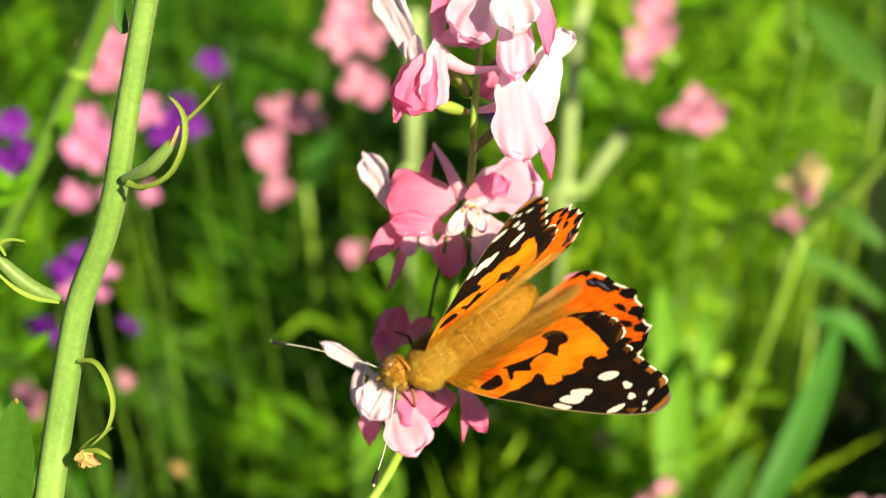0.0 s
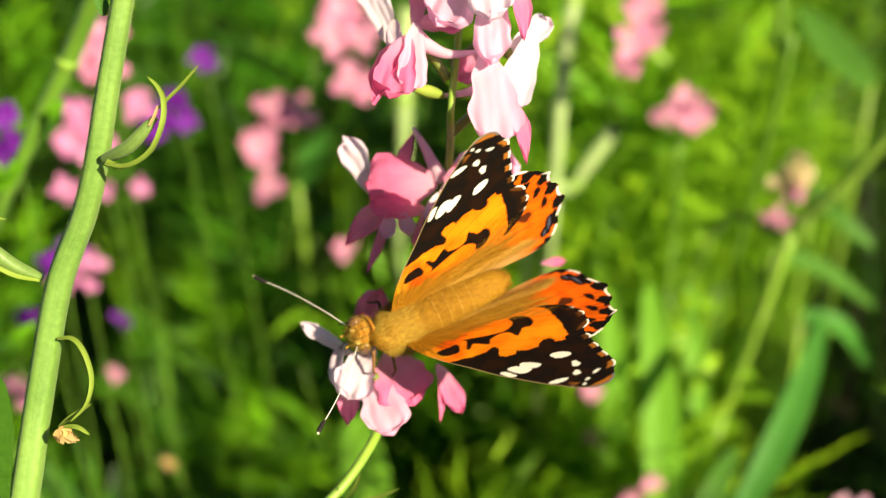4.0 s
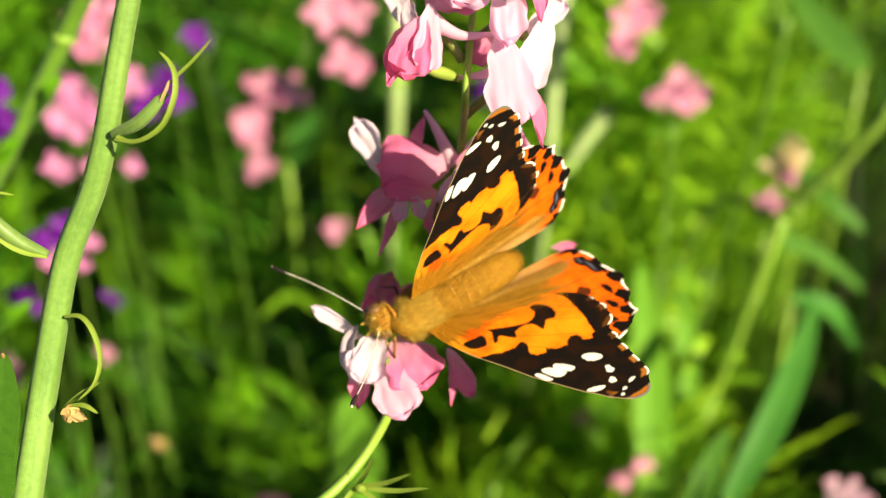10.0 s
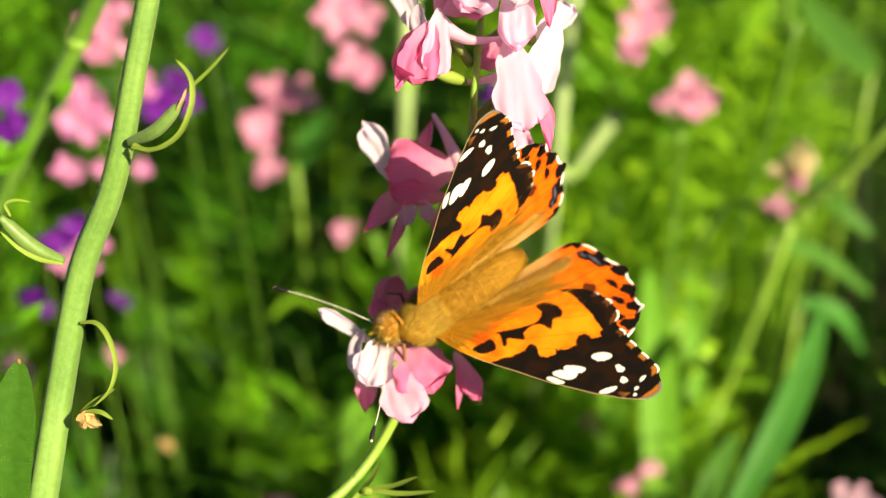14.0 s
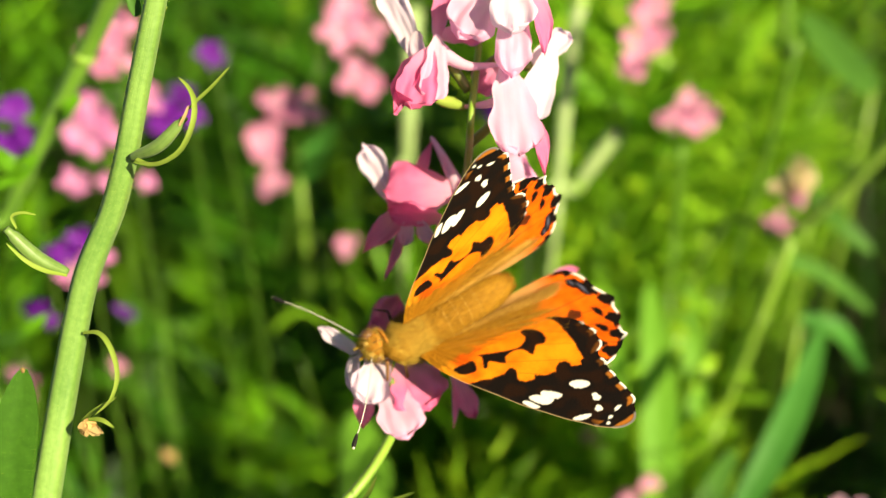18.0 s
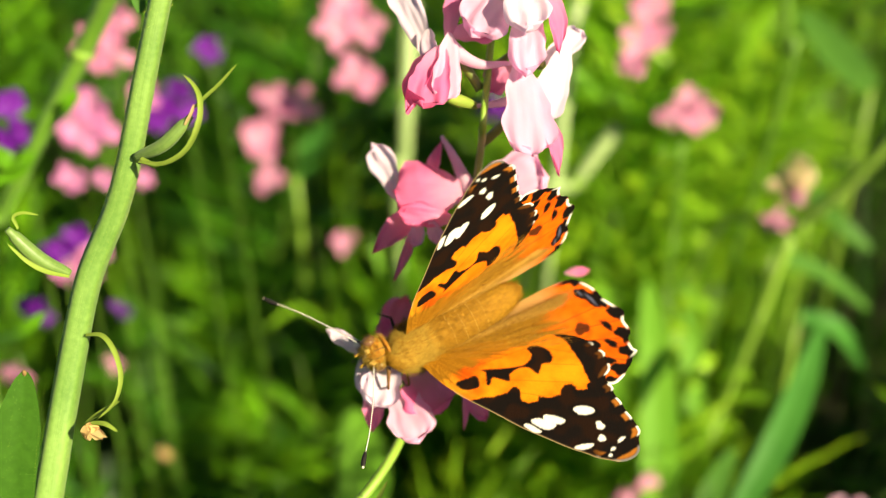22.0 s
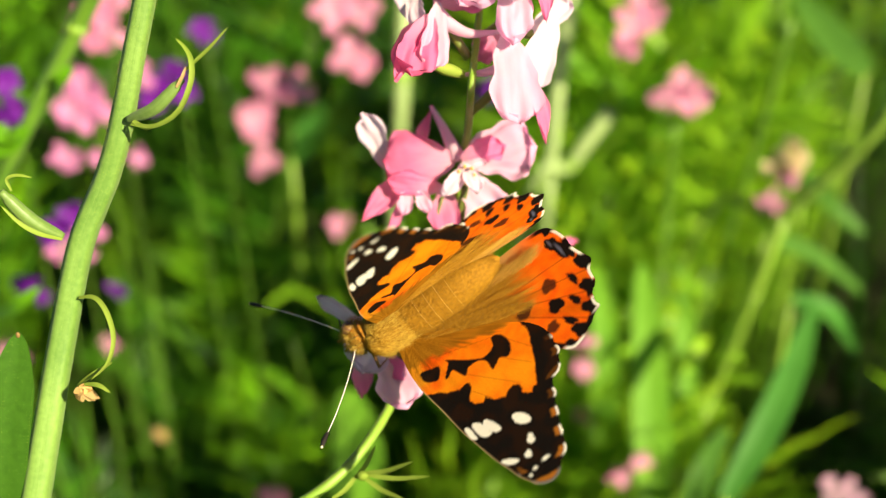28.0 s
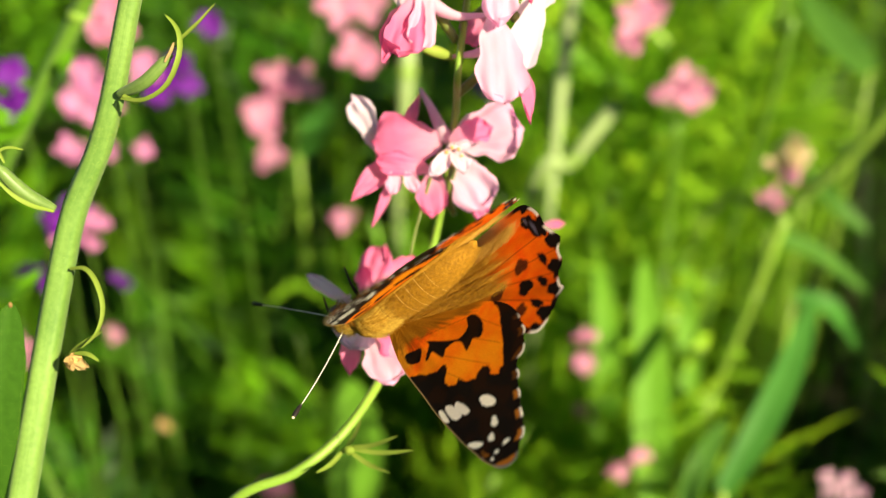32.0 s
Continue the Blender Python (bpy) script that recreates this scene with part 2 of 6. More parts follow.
def spline(pts, n):
    """n points on a smooth curve through pts (Catmull-Rom)."""
    p = [Vector(q) for q in pts]
    p = [p[0] * 2 - p[1]] + p + [p[-1] * 2 - p[-2]]
    out = []
    for k in range(n):
        s = k / (n - 1) * (len(p) - 3)
        i = min(int(s), len(p) - 4)
        u = s - i
        a, b, c, d = p[i:i + 4]
        out.append(0.5 * (2 * b + (c - a) * u + (2 * a - 5 * b + 4 * c - d) * u * u + (3 * b - a - 3 * c + d) * u ** 3))
    return out


def tube(bm, pts, radius, n=24, sides=8, ribs=0.0, rough=0.0, flat=1.0):
    """A tube along pts; radius: a number or a function of 0..1."""
    path = spline(pts, n)
    layer = bm.verts.layers.float_color.get("run") or bm.verts.layers.float_color.new("run")
    up = Vector((0.31, -0.9, 0.2)).normalized()
    rings, run = [], 0.0
    for k, c in enumerate(path):
        d = (path[min(k + 1, n - 1)] - path[max(k - 1, 0)]).normalized()
        s = d.cross(up).normalized()
        w = s.cross(d)
        r = radius(k / (n - 1)) if callable(radius) else radius
        run += (c - path[max(k - 1, 0)]).length
        ring = []
        for j in range(sides):
            a = 2 * math.pi * j / sides
            rr = r * (1 + ribs * math.cos(a * 5 + 0.8) + rough * (noise.noise(c * 900 + Vector((j, 0, 0)))))
            x = bm.verts.new(c + s * (rr * math.cos(a)) + w * (rr * flat * math.sin(a)))
            x[layer] = (math.cos(a), math.sin(a), run, 1)
            ring.append(x)
        rings.append(ring)
    for a, b in zip(rings, rings[1:]):
        for j in range(sides):
            bm.faces.new((a[j], a[(j + 1) % sides], b[(j + 1) % sides], b[j]))
    bm.faces.new(rings[0][::-1])
    bm.faces.new(rings[-1])
    return bm


def blob(bm, c, rx, ry=None, rz=None, turn=None, seg=14, rings=9, bumpy=0.0):
    """An ellipsoid, uneven by bumpy."""
    ry, rz = ry or rx, rz or rx
    m = turn or Matrix.Identity(3)
    vs = bmesh.ops.create_uvsphere(bm, u_segments=seg, v_segments=rings, radius=1.0)["verts"]
    for v in vs:
        q = v.co * (1 + bumpy * noise.noise(v.co * 2.3 + Vector(c) * 700))
        v.co = Vector(c) + m @ Vector((q.x * rx, q.y * ry, q.z * rz))
    return bm


def petal(bm, base, tip, width, face=(0.3, -0.8, 0.5), cup=0.25, bend=0.15, ruffle=0.06, point=4.6, nu=9, nv=12, seed=0):
    """A thin ovate petal from base to tip. face: the way its upper side looks; cup: edges raised to that side;
    bend: bowed along its length; ruffle: crumpled and wavy rim; point: low for a pointed tip, high for a blunt one."""
    layer = bm.verts.layers.float_color.get("petal") or bm.verts.layers.float_color.new("petal")
    base, tip, face = Vector(base), Vector(tip), Vector(face)
    d = tip - base
    ln = d.length
    d.normalize()
    s = d.cross(face).normalized()
    nrm = s.cross(d).normalized()
    rows = []
    skew = 0.16 * math.sin(seed * 2.7 + 1)
    for j in range(nv):
        v = j / (nv - 1)
        prof = (v ** 0.52) * (max(0.0, 1 - v ** point)) ** (0.5 if point > 3 else 0.9) * (1.25 if point > 3 else 1.7)
        half = width * 0.5 * max(prof, 0.12 * (1 - v) + 0.02)
        row = []
        for i in range(nu):
            u = 2 * i / (nu - 1) - 1
            q = Vector((u * 1.3 + seed * 3.1, v * 1.8, seed * 1.7))
            wob, fine = noise.noise(q), noise.noise(q * 2.7)
            edge = 1 + 0.22 * noise.noise(Vector((math.copysign(1, u) * 4 + seed, v * 5.0, 2.0))) * abs(u)
            h = 0.45 * cup * half * 2 * (u * u - 0.3) + 0.6 * bend * ln * (4 * v * (1 - v)) * 0.5 - 0.10 * ln * v * v
            h += ruffle * width * (1.5 * wob + 0.5 * fine) * (0.15 + v) + ruffle * 1.6 * width * math.sin(u * 8 + v * 4 + seed) * v ** 2 * (0.35 + u * u)
            h += 0.009 * width * math.sin(u * 13 + 2 * wob + seed) * v
            back = -0.10 * ln * u * u * v + 0.04 * ln * fine * v
            p = base + d * (ln * v + back) + s * (half * edge * (u + skew * v * (1 - u * u)) * (1 - 0.2 * abs(cup) * u * u)) + nrm * h
            x = bm.verts.new(p)
            x[layer] = (v, 0.5 + 0.5 * u, (seed * 0.37) % 1.0, 1)
            row.append(x)
        rows.append(row)
    for a, b in zip(rows, rows[1:]):
        for i in range(nu - 1):
            bm.faces.new((a[i], a[i + 1], b[i + 1], b[i]))
    return bm


def blade(bm, pts, width, face=(0, -0.6, 0.8), n=8, fold=0.25, taper=1.0, nu=3, blunt=False):
    """A leaf blade along pts: widest in the middle, folded along its rib."""
    path = spline(pts, n)
    rows = []
    for k, c in enumerate(path):
        v = k / (n - 1)
        d = (path[min(k + 1, n - 1)] - path[max(k - 1, 0)]).normalized()
        s = d.cross(Vector(face)).normalized()
        w = s.cross(d)
        half = 0.5 * width * max(0.04, (1 - abs(2 * v - 0.8) ** 2.2 * (0.7 if v < 0.4 else 0.48)) if taper else 1.0)
        if blunt:
            half = 0.5 * width * min(1.0, (1 - v) * 7 + 0.02) ** 0.5 * min(1.0, 0.3 + v * 2)
        elif v > 0.999:
            half = width * 0.02
        rows.append([bm.verts.new(c + s * (half * u) + w * (half * fold * abs(u))) for u in ([-1 + 2 * q / (nu - 1) for q in range(nu)])])
    for a, b in zip(rows, rows[1:]):
        for i in range(len(a) - 1):
            bm.faces.new((a[i], a[i + 1], b[i + 1], b[i]))
    return bm


# ---- ground ----
bm = bmesh.new()
N = 90
grid = []
for j in range(N + 1):
    row = []
    for i in range(N + 1):
        fx, fy = 2 * i / N - 1, 2 * j / N - 1
        x, y = math.copysign(abs(fx) ** 3.2, fx) * 400, math.copysign(abs(fy) ** 3.2, fy) * 400 + 0.6
        h = 0.03 * noise.noise(Vector((x * 3, y * 3, 0))) + 0.012 * noise.noise(Vector((x * 14, y * 14, 5)))
        row.append(bm.verts.new((x, y, h * (1 if max(abs(x), abs(y)) < 30 else 3) - 0.02)))
    grid.append(row)
for a, b in zip(grid, grid[1:]):
    for i in range(N):
        bm.faces.new((a[i], a[i + 1], b[i + 1], b[i]))
ground = part("ground", bm, M_soil, None)
tagged(ground, "dark crumbly garden soil under the meadow flowers", "ground", kind="structure")

# ---- the thick stalk beside the flower ----
FOOT = Vector((-0.0485, -0.0148, 0.4245))
stalk = thing("larkspur_stalk", (-0.0790, -0.0645, 0.0), "thick pale green larkspur stalk with seed pods and curled bracts", "plant stalk")


def rel(ob, *pts):
    """Places in the thing's own space."""
    o = ob.matrix_world.translation
    return [Vector(p) - o for p in pts]


bm = bmesh.new()
tube(bm, rel(stalk, FOOT + Vector((-0.031, -0.050, -0.47)), FOOT + Vector((-0.029, -0.049, -0.33)), FOOT + Vector((-0.025, -0.046, -0.20)), FOOT + Vector((-0.018, -0.037, -0.105)), (-0.0570, -0.0361, 0.3787), (-0.0525, -0.0262, 0.4003), (-0.0486, -0.0178, 0.4189), (-0.0464, -0.0129, 0.4296), (-0.0441, -0.0080, 0.4404), (-0.0414, -0.0046, 0.4504), (-0.0379, -0.0025, 0.4579), (-0.0358, -0.0016, 0.4637), (-0.0333, 0.0001, 0.4727), (-0.0304, 0.0025, 0.4829), (-0.0268, 0.0041, 0.4937), (-0.0244, 0.0080, 0.5046)),
     lambda s: 0.00222 - 0.00124 * s, 170, 30, ribs=0.045, rough=0.02)
stem = part("stem", bm, M_stem, stalk, "pale green ribbed stem with fine down")
down = random.Random(5)
way = spline(rel(stalk, (-0.0486, -0.0178, 0.4189), (-0.0464, -0.0129, 0.4296), (-0.0441, -0.0080, 0.4404), (-0.0414, -0.0046, 0.4504), (-0.0379, -0.0025, 0.4579), (-0.0358, -0.0016, 0.4637), (-0.0333, 0.0001, 0.4727), (-0.0304, 0.0025, 0.4829)), 200)
bm = bmesh.new()
for k in range(2600):
    i = down.randint(0, 199)
    a = down.uniform(-0.3, 3.45)
    n = Vector((math.cos(a), -math.sin(a), 0))
    q = way[i] + n * (0.00160 - 0.0000016 * i)
    e = q + (n + Vector((down.uniform(-.5, .5), down.uniform(-.5, .5), down.uniform(-.9, .2)))) * down.uniform(0.00012, 0.0003)
    bm.faces.new((bm.verts.new(q), bm.verts.new(q + Vector((0.00001, 0, 0.000035))), bm.verts.new(e)))
part("stem_down", bm, M_bract, stem, "fine pale down")


def pod(parent, base, mid, tip, r, label="green seed pod"):
    bm = bmesh.new()
    tube(bm, rel(parent, base, mid, tip), lambda s: r * (0.35 + 0.75 * math.sin(math.pi * (0.1 + 0.78 * s)) ** 0.8) * (1 if s < 0.9 else 0.75), 26, 12, rough=0.05)
    return part("seed_pod", bm, M_pod, parent, label)


def bract(parent, pts, width, mat=None, name="bract", fold=0.5):
    bm = bmesh.new()
    blade(bm, rel(parent, *pts), width, n=18, fold=fold)
    return part(name, bm, mat or M_bract, parent)


pod(stalk, (-0.0344, -0.0030, 0.4651), (-0.0309, -0.0042, 0.4671), (-0.0278, -0.0035, 0.4701), 0.00068)
bract(stalk, [(-0.0338, -0.0042, 0.4651), (-0.0307, -0.0061, 0.4657), (-0.0280, -0.0062, 0.4674), (-0.0266, -0.0053, 0.4701), (-0.0266, -0.0037, 0.4719), (-0.0273, -0.0025, 0.4730), (-0.0286, -0.0014, 0.4739)], 0.00066)
bract(stalk, [(-0.0273, -0.0036, 0.4711), (-0.0262, -0.0036, 0.4721), (-0.0245, -0.0033, 0.4736), (-0.0226, -0.0027, 0.4756)], 0.00046)
bract(stalk, [(-0.0283, -0.0045, 0.4695), (-0.0276, -0.0041, 0.4706), (-0.0273, -0.0036, 0.4715)], 0.00040, M_dry, "withered_style")
bract(stalk, [(-0.0336, -0.0040, 0.4654), (-0.0318, -0.0053, 0.4651), (-0.0303, -0.0060, 0.4660)], 0.00059)
pod(stalk, (-0.0432, -0.0051, 0.4515), (-0.0459, -0.0060, 0.4540), (-0.0486, -0.0062, 0.4578), 0.0008)
bract(stalk, [(-0.0429, -0.0061, 0.4517), (-0.0446, -0.0076, 0.4532), (-0.0464, -0.0079, 0.4547), (-0.0482, -0.0078, 0.4569)], 0.00053)
bract(stalk, [(-0.0472, -0.0066, 0.4581), (-0.0475, -0.0064, 0.4594), (-0.0464, -0.0062, 0.4598), (-0.0448, -0.0063, 0.4596)], 0.00040)
bract(stalk, [(-0.0415, -0.0081, 0.4452), (-0.0392, -0.0093, 0.4460), (-0.0375, -0.0110, 0.4451), (-0.0366, -0.0128, 0.4428), (-0.0373, -0.0142, 0.4404), (-0.0393, -0.0147, 0.4385)], 0.00059)
bract(stalk, [(-0.0417, -0.0127, 0.4361), (-0.0394, -0.0136, 0.4384), (-0.0368, -0.0137, 0.4403)], 0.00059)
bract(stalk, [(-0.0405, -0.0138, 0.4372), (-0.0386, -0.0146, 0.4377), (-0.0371, -0.0154, 0.4373)], 0.00053)
bm = bmesh.new()
for k in range(5):
    petal(bm, *rel(stalk, (-0.0413, -0.0135, 0.4366), Vector((-0.0399, -0.0147, 0.4359)) + Vector((0.0011 * math.cos(k * 1.3), 0.0006 * math.sin(k * 2.1), 0.0009 * math.sin(k * 1.3)))), 0.0014, cup=0.6, ruffle=0.2, seed=k, nu=6, nv=7)
part("withered_flower", bm, M_dry, stalk, "small withered tan flower")
bract(stalk, [(-0.0334, 0.0032, 0.4791), (-0.0338, 0.0041, 0.4807), (-0.0337, 0.0055, 0.4833)], 0.0014, M_leaf, "bract", 0.7)

# broad green leaf at the lower edge
low_leaf = thing("broad_leaf", (-0.0670, -0.03, 0.0), "upright narrow dark green leaf with a brown tip", "leaf")
BASE = Vector((-0.0570, -0.0251, 0.3881))
leaf_way = rel(low_leaf, BASE, (-0.0548, -0.0225, 0.4008), (-0.0532, -0.0195, 0.4121), (-0.0514, -0.0168, 0.4230), (-0.0499, -0.0135, 0.4328), (-0.0483, -0.0102, 0.4416))
bm = bmesh.new()
blade(bm, leaf_way, 0.0051, face=(0.15, -0.9, 0.3), n=60, fold=0.15, nu=9, blunt=True)
lf = part("blade", bm, M_leaf_dark, low_leaf)
bm = bmesh.new()
blob(bm, rel(low_leaf, (-0.0484, -0.0103, 0.4415))[0], 0.00026, 0.00024, 0.0004, seg=8, rings=6)
part("leaf_tip", bm, M_brown, lf, "dry brown leaf tip")
down = random.Random(21)
bm = bmesh.new()
path = spline(leaf_way, 120)
for k in range(900):
    q = path[down.randint(60, 118)]
    u = down.choice((-1, 1)) if k % 3 else down.uniform(-0.9, 0.9)
    q = q + Vector((u * 0.0024, -0.0003, 0))
    e = q + Vector((u * 0.00022 + down.uniform(-.0001, .0001), -0.00015, down.uniform(0.0, 0.0003)))
    bm.faces.new((bm.verts.new(q), bm.verts.new(q + Vector((0.00001, 0, 0.00004))), bm.verts.new(e)))
part("leaf_down", bm, M_bract, lf, "fine pale down")
bm = bmesh.new()
tube(bm, [Vector((0, 0.0, -0.02)), rel(low_leaf, BASE)[0] * 0.5 + Vector((0.0, 0.002, 0)), rel(low_leaf, BASE)[0]], 0.0010, 14, 7)
part("petiole", bm, M_stem2, low_leaf)

# ---- the pink larkspur that carries the butterfly ----
larkspur = thing("larkspur", (0, 0, 0), "pink larkspur spike with pale lips on a thin green stem", "flower")
FACE = (0.25, -0.85, 0.45)
LOW = Vector((-0.0301, -0.0152, 0.4134))
bm = bmesh.new()
tube(bm, [LOW + Vector((-0.018, 0.012, -0.44)), LOW + Vector((-0.017, 0.011, -0.28)), LOW + Vector((-0.014, 0.009, -0.15)), LOW + Vector((-0.009, 0.005, -0.06)), LOW + Vector((-0.004, 0.002, -0.02)), (-0.0249, -0.0148, 0.4160), (-0.0163, -0.0132, 0.4206), (-0.0110, -0.0094, 0.4232), (-0.0071, -0.0033, 0.4257), (-0.0046, 0.0064, 0.4265), (-0.0015, 0.0125, 0.4309), (0.0009, 0.0173, 0.4392), (0.0027, 0.0142, 0.4536), (0.0032, 0.0112, 0.4604), (0.0033, 0.0086, 0.4659), (0.0044, 0.0185, 0.4719), (0.0051, 0.0226, 0.4790), (0.0057, 0.0269, 0.4887)],
     lambda s: 0.00080 - 0.00042 * s, 140, 10, ribs=0.04)
part("stem", bm, M_stem2, larkspur)
for pts, r in (([(0.0033, 0.0103, 0.4618), (0.0053, 0.0106, 0.4636), (0.0074, 0.0102, 0.4662)], 0.0006), ([(0.0030, 0.0129, 0.4677), (0.0017, 0.0132, 0.4696), (0.0002, 0.0131, 0.4716)], 0.0006),
               ([(0.0033, 0.0146, 0.4699), (0.0051, 0.0139, 0.4707), (0.0063, 0.0134, 0.4718)], 0.0004),
               ([(0.0031, 0.0122, 0.4439), (0.0024, 0.0090, 0.4482), (0.0029, 0.0101, 0.4521)], 0.0005), ([(-0.0043, 0.0020, 0.4243), (-0.0048, 0.0003, 0.4293), (-0.0065, -0.0029, 0.4358)], 0.0005)):
    bm = bmesh.new()
    tube(bm, pts, lambda s, q=r: q, 14, 7)
    part("pedicel", bm, M_stem_dark, larkspur)
bm = bmesh.new()
tube(bm, [(-0.0024, 0.0044, 0.4419), (-0.0020, 0.0056, 0.4440), (-0.0010, 0.0076, 0.4474), (0.0000, 0.0095, 0.4506)], 0.00022, 18, 6)
part("style", bm, M_stem_dark, larkspur)
bm = bmesh.new()
tube(bm, [(-0.0012, 0.0098, 0.4678), (0.0005, 0.0106, 0.4671), (0.0027, 0.0119, 0.4659)], lambda q: 0.00035 + 0.00042 * math.sin(math.pi * q), 16, 8)
part("bud", bm, M_bract, larkspur, "slim pale green bud")


def flower(name, label, petals, spur=None, heart=None):
    """petals: base, tip, width, paint, cup, bend, face."""
    bm = bmesh.new()
    if heart:
        blob(bm, heart, 0.0011, 0.0009, 0.0012, bumpy=0.3)
    else:
        blob(bm, petals[0][0], 0.0007)
    f = part(name, bm, M_white if heart else M_stem_dark, larkspur, label)
    for k, (a, b, w, mat, cup, bend, face, *more) in enumerate(petals):
        bm = bmesh.new()
        petal(bm, a, b, w, face, cup, bend, *(more or (0.06,)), seed=k + len(name), nu=19, nv=24)
        part("petal", bm, mat, f)
    if spur:
        bm = bmesh.new()
        tube(bm, spur, lambda s: 0.0011 * (1 - 0.78 * s), 18, 8)
        part("spur", bm, M_pale, f)
    if heart:
        for k in range(7):
            bm = bmesh.new()
            h = Vector(heart)
            e = h + Vector((0.0010 * math.cos(k * 0.9), -0.0014, 0.0012 * math.sin(k * 0.9)))
            tube(bm, [h, (h + e) / 2 + Vector((0, 0, 0.0002)), e], 0.00012, 6, 5)
            st = part("stamen", bm, M_white, f)
            bm = bmesh.new()
            blob(bm, e, 0.00026, seg=7, rings=5)
            part("anther", bm, M_anther, st)
    return f


# middle flower
flower("middle_flower", "pink larkspur flower with a pale heart", [
    ((0.0015, 0.0126, 0.4540), (-0.0074, 0.0109, 0.4552), 0.0076, M_pink, -0.35, 0.25, (-0.05, -0.85, 0.5), 0.05, 14.0),
    ((0.0001, 0.0100, 0.4515), (-0.0067, 0.0078, 0.4537), 0.0033, M_pink, 0.4, 0.25, (-0.1, -0.85, 0.5), 0.08, 9.0),
    ((-0.0026, 0.0141, 0.4546), (-0.0019, 0.0169, 0.4594), 0.0022, M_pink, 0.7, 0.2, (-0.5, -0.8, 0.3), 0.06, 2.4),
    ((0.0025, 0.0129, 0.4545), (0.0117, 0.0120, 0.4568), 0.0076, M_pale, 0.18, 0.12, (0.25, -0.8, 0.55), 0.1, 14.0),
    ((0.0023, 0.0109, 0.4551), (0.0078, 0.0111, 0.4573), 0.0037, M_pink, 0.35, 0.3, (0.1, -0.7, 0.7), 0.08, 8.0),
    ((0.0029, 0.0119, 0.4528), (0.0073, 0.0070, 0.4473), 0.0061, M_pale, 0.2, 0.2, (0.3, -0.9, 0.3), 0.1, 8.0),
    ((0.0057, 0.0095, 0.4486), (0.0071, 0.0066, 0.4456), 0.0025, M_pink, 0.3, 0.1, (0.1, -0.95, 0.2), 0.07),
    ((0.0004, 0.0111, 0.4513), (0.0002, 0.0061, 0.4467), 0.0044, M_pink, 0.25, 0.1, (0.1, -0.95, 0.2), 0.07, 6.0),
    ((0.0027, 0.0096, 0.4548), (0.0001, 0.0060, 0.4525), 0.0026, M_white, 0.5, 0.3, FACE, 0.09),
    ((0.0029, 0.0095, 0.4545), (0.0044, 0.0062, 0.4530), 0.0030, M_white, 0.45, 0.3, FACE, 0.09),
    ((0.0027, 0.0096, 0.4548), (0.0054, 0.0091, 0.4558), 0.0016, M_white, 0.6, 0.3, FACE, 0.08),
], spur=[(0.0020, 0.0128, 0.4543), (0.0010, 0.0143, 0.4558), (-0.0002, 0.0159, 0.4577), (-0.0016, 0.0171, 0.4597)], heart=(0.0029, 0.0098, 0.4542))
flower("side_flower", "pink larkspur flower with a pale lavender upper lip, seen from behind", [
    ((-0.0064, 0.0122, 0.4523), (-0.0105, 0.0162, 0.4592), 0.0037, M_white, 0.45, -0.2, (-0.2, -0.9, 0.4), 0.13, 12.0),
    ((-0.0050, 0.0119, 0.4518), (-0.0099, 0.0057, 0.4492), 0.0033, M_pink, 0.35, 0.2, (-0.1, -0.9, 0.4), 0.07, 2.6),
    ((-0.0053, 0.0113, 0.4508), (-0.0068, 0.0040, 0.4462), 0.0016, M_pink, 0.5, 0.25, (0.5, -0.8, 0.3), 0.06, 2.6),
    ((-0.0044, 0.0086, 0.4521), (-0.0048, 0.0061, 0.4498), 0.0024, M_pale, 0.4, 0.2, (0.1, -0.95, 0.2), 0.09),
    ((-0.0029, 0.0086, 0.4521), (-0.0019, 0.0063, 0.4501), 0.0023, M_pale, 0.4, 0.2, (0.1, -0.95, 0.2), 0.09),
])
# upper flowers
flower("upper_flower", "pink larkspur flower with a lavender-veined white upper petal", [
    ((-0.0029, 0.0128, 0.4711), (-0.0076, 0.0188, 0.4797), 0.0038, M_white, 0.35, -0.15, (-0.2, -0.9, 0.4), 0.11, 12.0),
    ((-0.0032, 0.0138, 0.4749), (-0.0031, 0.0110, 0.4720), 0.0029, M_white, 0.3, 0.2, (-0.5, -0.8, 0.3), 0.08, 8.0),
    ((-0.0024, 0.0126, 0.4727), (-0.0060, 0.0054, 0.4682), 0.0036, M_pink, 0.4, 0.15, (-0.5, -0.8, 0.3), 0.08, 2.8),
    ((-0.0016, 0.0119, 0.4735), (-0.0037, 0.0048, 0.4692), 0.0046, M_pink, 0.35, 0.1, (-0.1, -0.9, 0.35), 0.08, 30.0),
    ((-0.0008, 0.0136, 0.4745), (-0.0012, 0.0059, 0.4691), 0.0036, M_pale, 0.3, 0.15, (0.3, -0.9, 0.3), 0.08, 20.0),
    ((-0.0011, 0.0151, 0.4730), (0.0003, 0.0187, 0.4795), 0.0027, M_pink, 0.5, 0.1, (0.1, -0.9, 0.4), 0.06, 6.0),
    ((-0.0010, 0.0154, 0.4736), (0.0056, 0.0168, 0.4740), 0.0035, M_pink, 0.5, 0.1, (0.1, -0.8, 0.5), 0.06, 8.0),
], spur=[(-0.0009, 0.0138, 0.4728), (0.0009, 0.0127, 0.4718), (0.0032, 0.0118, 0.4712), (0.0065, 0.0119, 0.4714)])
